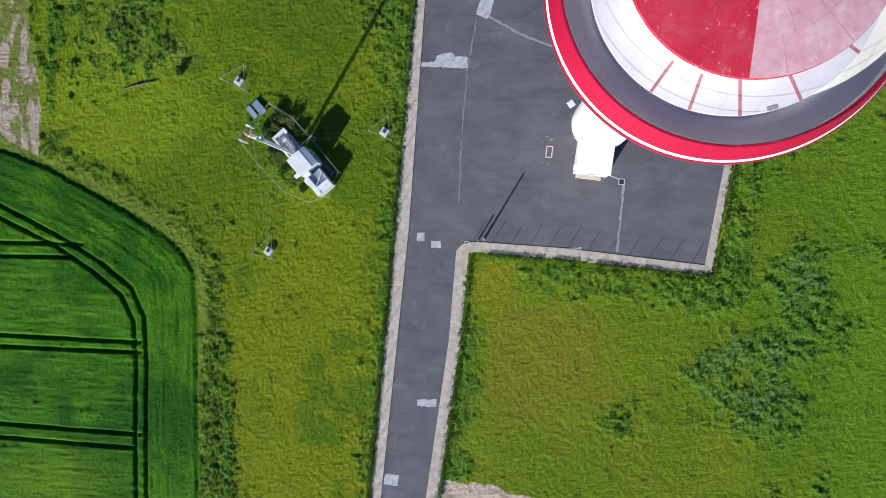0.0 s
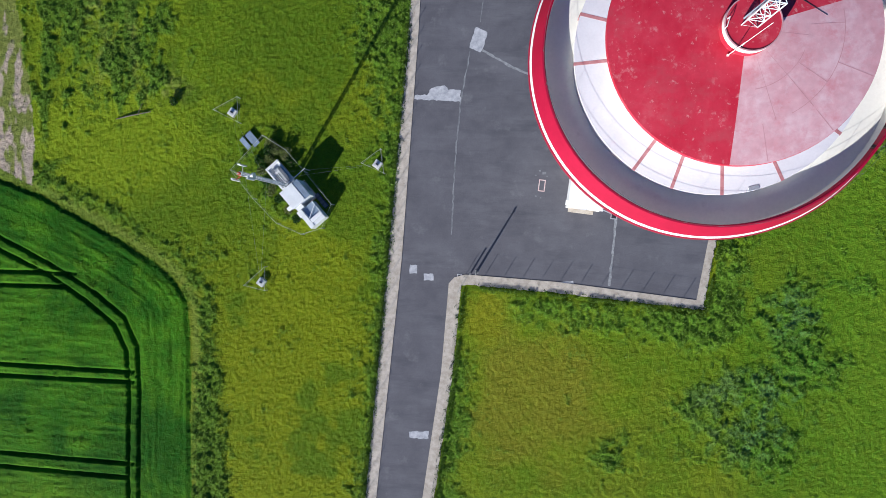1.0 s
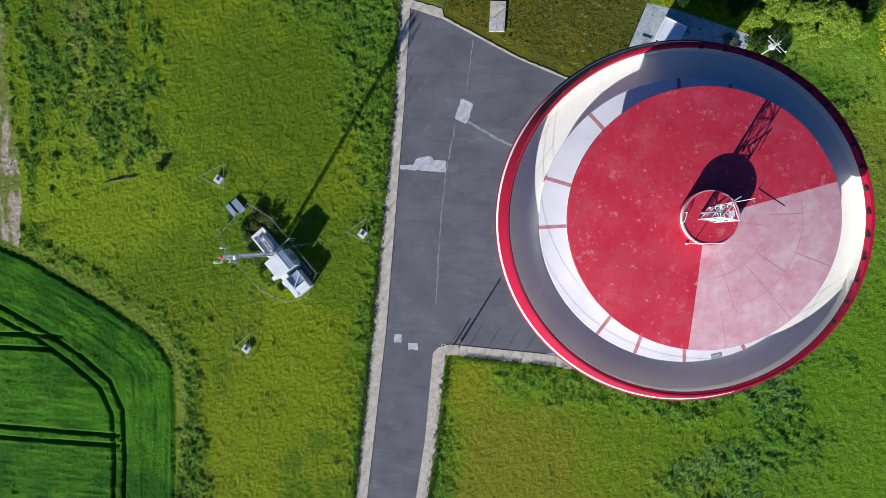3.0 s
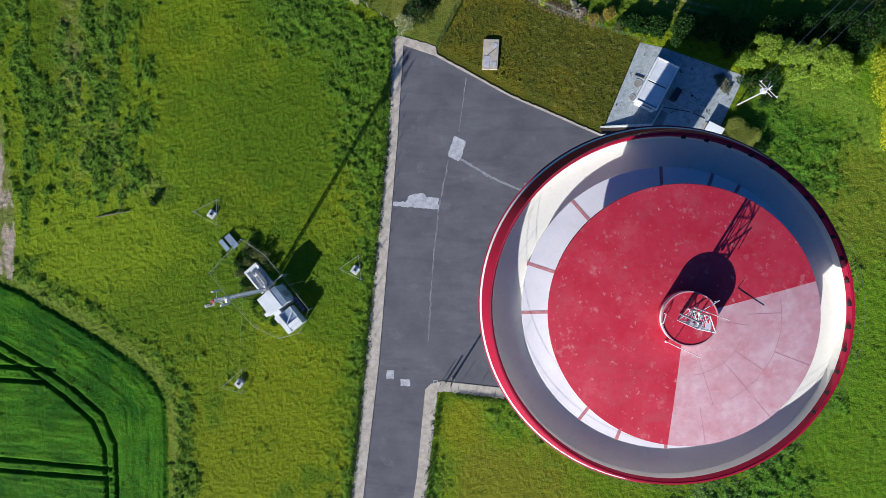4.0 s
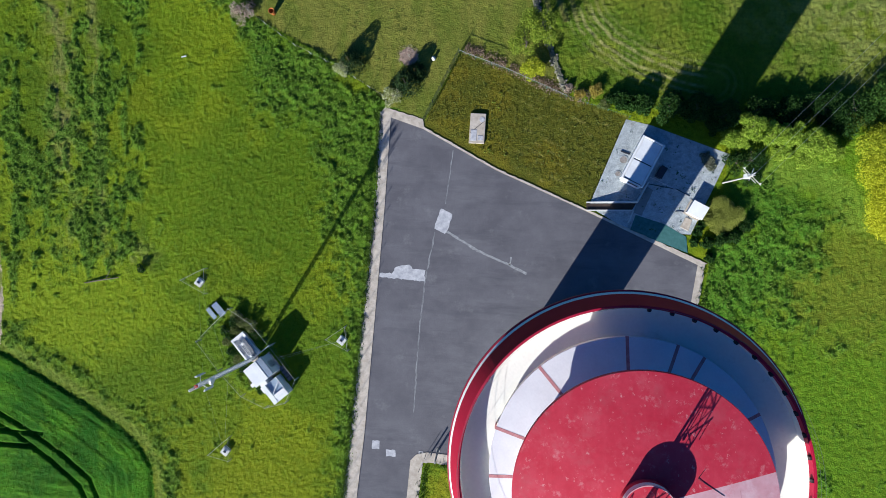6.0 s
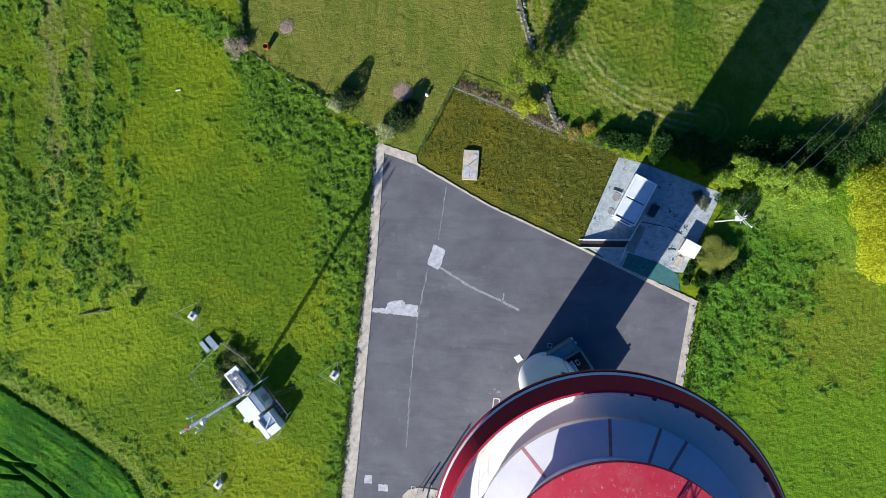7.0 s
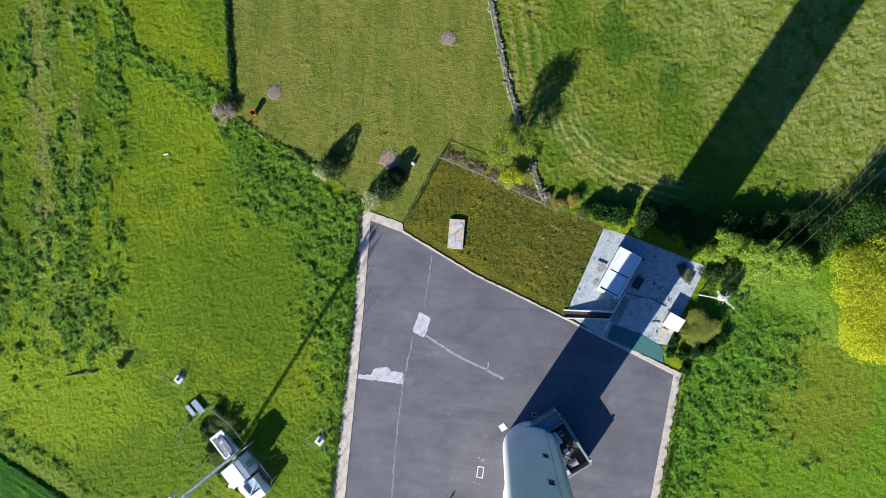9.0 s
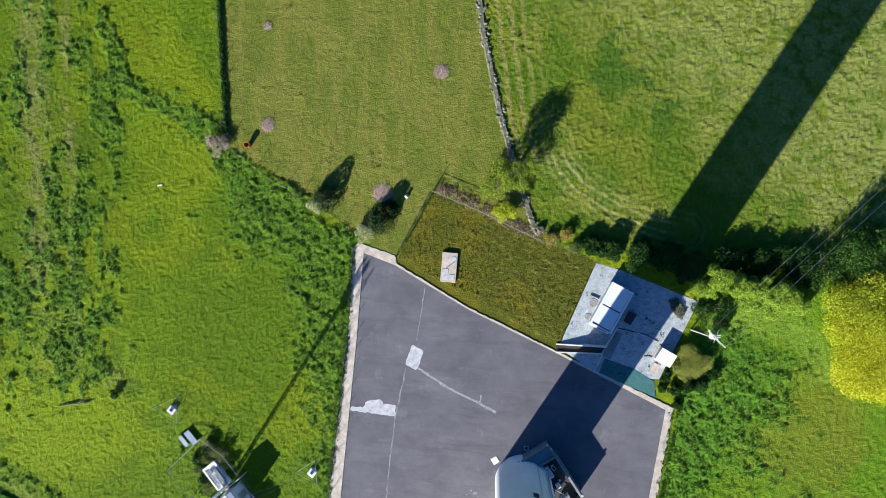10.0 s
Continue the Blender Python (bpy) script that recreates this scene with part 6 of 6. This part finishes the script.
# ---- loose plants on the ground ----
def scatter(name, label, mask_fn, count, size, material, seed, lift=0.9, hmax=0.25, box_=(-70, 66, -38, 82)):
    rng = np.random.RandomState(seed)
    x, y = rng.uniform(box_[0], box_[1], count), rng.uniform(box_[2], box_[3], count)
    ii = np.clip(((x + 74) / STEP).round().astype(int), 0, nx - 1)
    jj = np.clip(((y + 42) / STEP).round().astype(int), 0, ny - 1)
    ok = mask_fn(ii, jj, rng.rand(count)) & ~in_pave[ii, jj] & (d_pave[ii, jj] > 1.15)
    x, y, ii, jj = x[ok], y[ok], ii[ok], jj[ok]
    z = Z[ii, jj] + rng.uniform(0.0, hmax, len(x))
    me = leaf_mesh(name, np.stack([x, y, z], 1), size, seed + 1, lift)
    me.materials.append(material)
    return tagged(new(name, me), label, "grass", kind="stuff")


L_WEED = leaf_mat("weed_leaves", [(0.072, 0.138, 0.01), (0.108, 0.19, 0.015), (0.165, 0.25, 0.04)])
L_BLADE = leaf_mat("meadow_blades", [(0.11, 0.155, 0.006), (0.15, 0.19, 0.007), (0.19, 0.225, 0.014)])
L_STALK = leaf_mat("pasture_blades", [(0.11, 0.17, 0.012), (0.16, 0.2, 0.025), (0.24, 0.25, 0.07)])
scatter("weeds", "leafy weeds in rough grass", lambda i, j, r: r < W[i, j] * (0.35 + 0.65 * lump[i, j]), 700000, 0.21, L_WEED, 400, 0.5, 0.12)
scatter("soil_grass", "sparse grass on the dry soil", lambda i, j, r: (zone[i, j] == 3) & (r < 0.5), 60000, 0.18, L_BLADE, 405, 0.8, 0.08)
scatter("meadow_blades", "blades of meadow grass", lambda i, j, r: ((zone[i, j] == 0) | (zone[i, j] == 7)) & (r < 0.25 + 0.75 * n1[i, j]), 120000, 0.12, L_BLADE, 410, 0.5, 0.02)
scatter("pasture_blades", "blades of pasture grass", lambda i, j, r: (zone[i, j] == 6), 90000, 0.12, L_STALK, 420, 0.5, 0.02)
L_YARDT = leaf_mat("mossy_tufts", [(0.06, 0.08, 0.015), (0.1, 0.12, 0.02), (0.15, 0.18, 0.04)])
scatter("yard_tufts", "small tufts in short mossy grass", lambda i, j, r: (zone[i, j] == 4), 7000, 0.2, L_YARDT, 430, 0.8, 0.1, (-5, 24, 30, 53))

# tall grass standing against the outer side of the kerbs
rng = np.random.RandomState(520)
vp = []
for line in ([(-14.85, -36.0), (-11.75, 1.9), (-9.35, 31.0), (-9.0, 43.7)], [(-5.75, -36.0), (-2.65, -12.6), (-1.85, -3.0), (-1.75, -1.7)], [(-0.4, -1.65), (10.2, -2.4), (28.2, -4.05)], [(28.2, -4.0), (30.4, 10.0), (32.45, 25.6)]):
    for (xa, ya), (xb, yb) in zip(line[:-1], line[1:]):
        ln = math.hypot(xb - xa, yb - ya)
        n = int(90 * ln)
        k, side = rng.rand(n), np.abs(rng.randn(n)) * 0.28 - 0.12
        ox_, oy_ = (-(yb - ya) / ln, (xb - xa) / ln) if line[0][0] < -10 else ((yb - ya) / ln, -(xb - xa) / ln)
        vp.append(np.stack([xa + (xb - xa) * k + ox_ * side, ya + (yb - ya) * k + oy_ * side, rng.uniform(0.0, 0.42, n)], 1))
vp = np.vstack(vp)
vp = vp[fbm(vp[:, 0], vp[:, 1], 1.6, 523) > 0.4]
me = leaf_mesh("verge_grass", vp, 0.2, 521, 1.0)
me.materials.append(L_WEED)
tagged(new("verge_grass", me), "tall uncut grass along the kerbs", "grass", kind="stuff")

# tufts and dirt on the kerb strips
rng = np.random.RandomState(510)
kp = []
for line, n in (([(-14.5, -36.0), (-11.4, 1.9), (-9.0, 31.0), (-8.7, 43.5)], 420), ([(-6.1, -36.0), (-3.0, -12.6), (-2.2, -3.0)], 180), ([(-0.5, -1.3), (10.2, -2.05), (28.0, -3.7)], 200), ([(28.0, -3.7), (30.0, 10.0), (32.0, 25.6)], 120)):
    seg = np.hypot(*np.diff(np.array(line), axis=0).T)
    for _ in range(n):
        k = rng.choice(len(seg), p=seg / seg.sum())
        q = np.array(line[k]) + rng.rand() * (np.array(line[k + 1]) - np.array(line[k])) + 0.1 * rng.randn(2)
        kp += [(q[0] + 0.1 * rng.randn(), q[1] + 0.1 * rng.randn(), 0.07 + 0.08 * rng.rand()) for _ in range(rng.randint(1, 7))]
me = leaf_mesh("kerb_weeds", np.array(kp), 0.16, 511, 0.6)
me.materials.append(L_DARK)
tagged(new("kerb_weeds", me), "small dark weeds on the kerb strips", "weeds", kind="stuff")

# weeds breaking through the gravel
rng = np.random.RandomState(500)
pc = np.array(PAD).mean(0)
gp = []
while len(gp) < 260:
    q = pc + rng.randn(2) * np.array([5.0, 4.5])
    if inside(np.array([q[0]]), np.array([q[1]]), PAD)[0] and abs(q[0] - 24) + abs(q[1] - 37.6) > 3.5:
        k = rng.randint(2, 9)
        gp += [(q[0] + 0.12 * rng.randn(), q[1] + 0.12 * rng.randn(), 0.05 + 0.06 * rng.rand()) for _ in range(k)]
me = leaf_mesh("gravel_weeds", np.array(gp), 0.17, 501, 0.6)
me.materials.append(L_DARK)
tagged(new("gravel_weeds", me), "small dark weeds in the gravel", "weeds", kind="stuff")
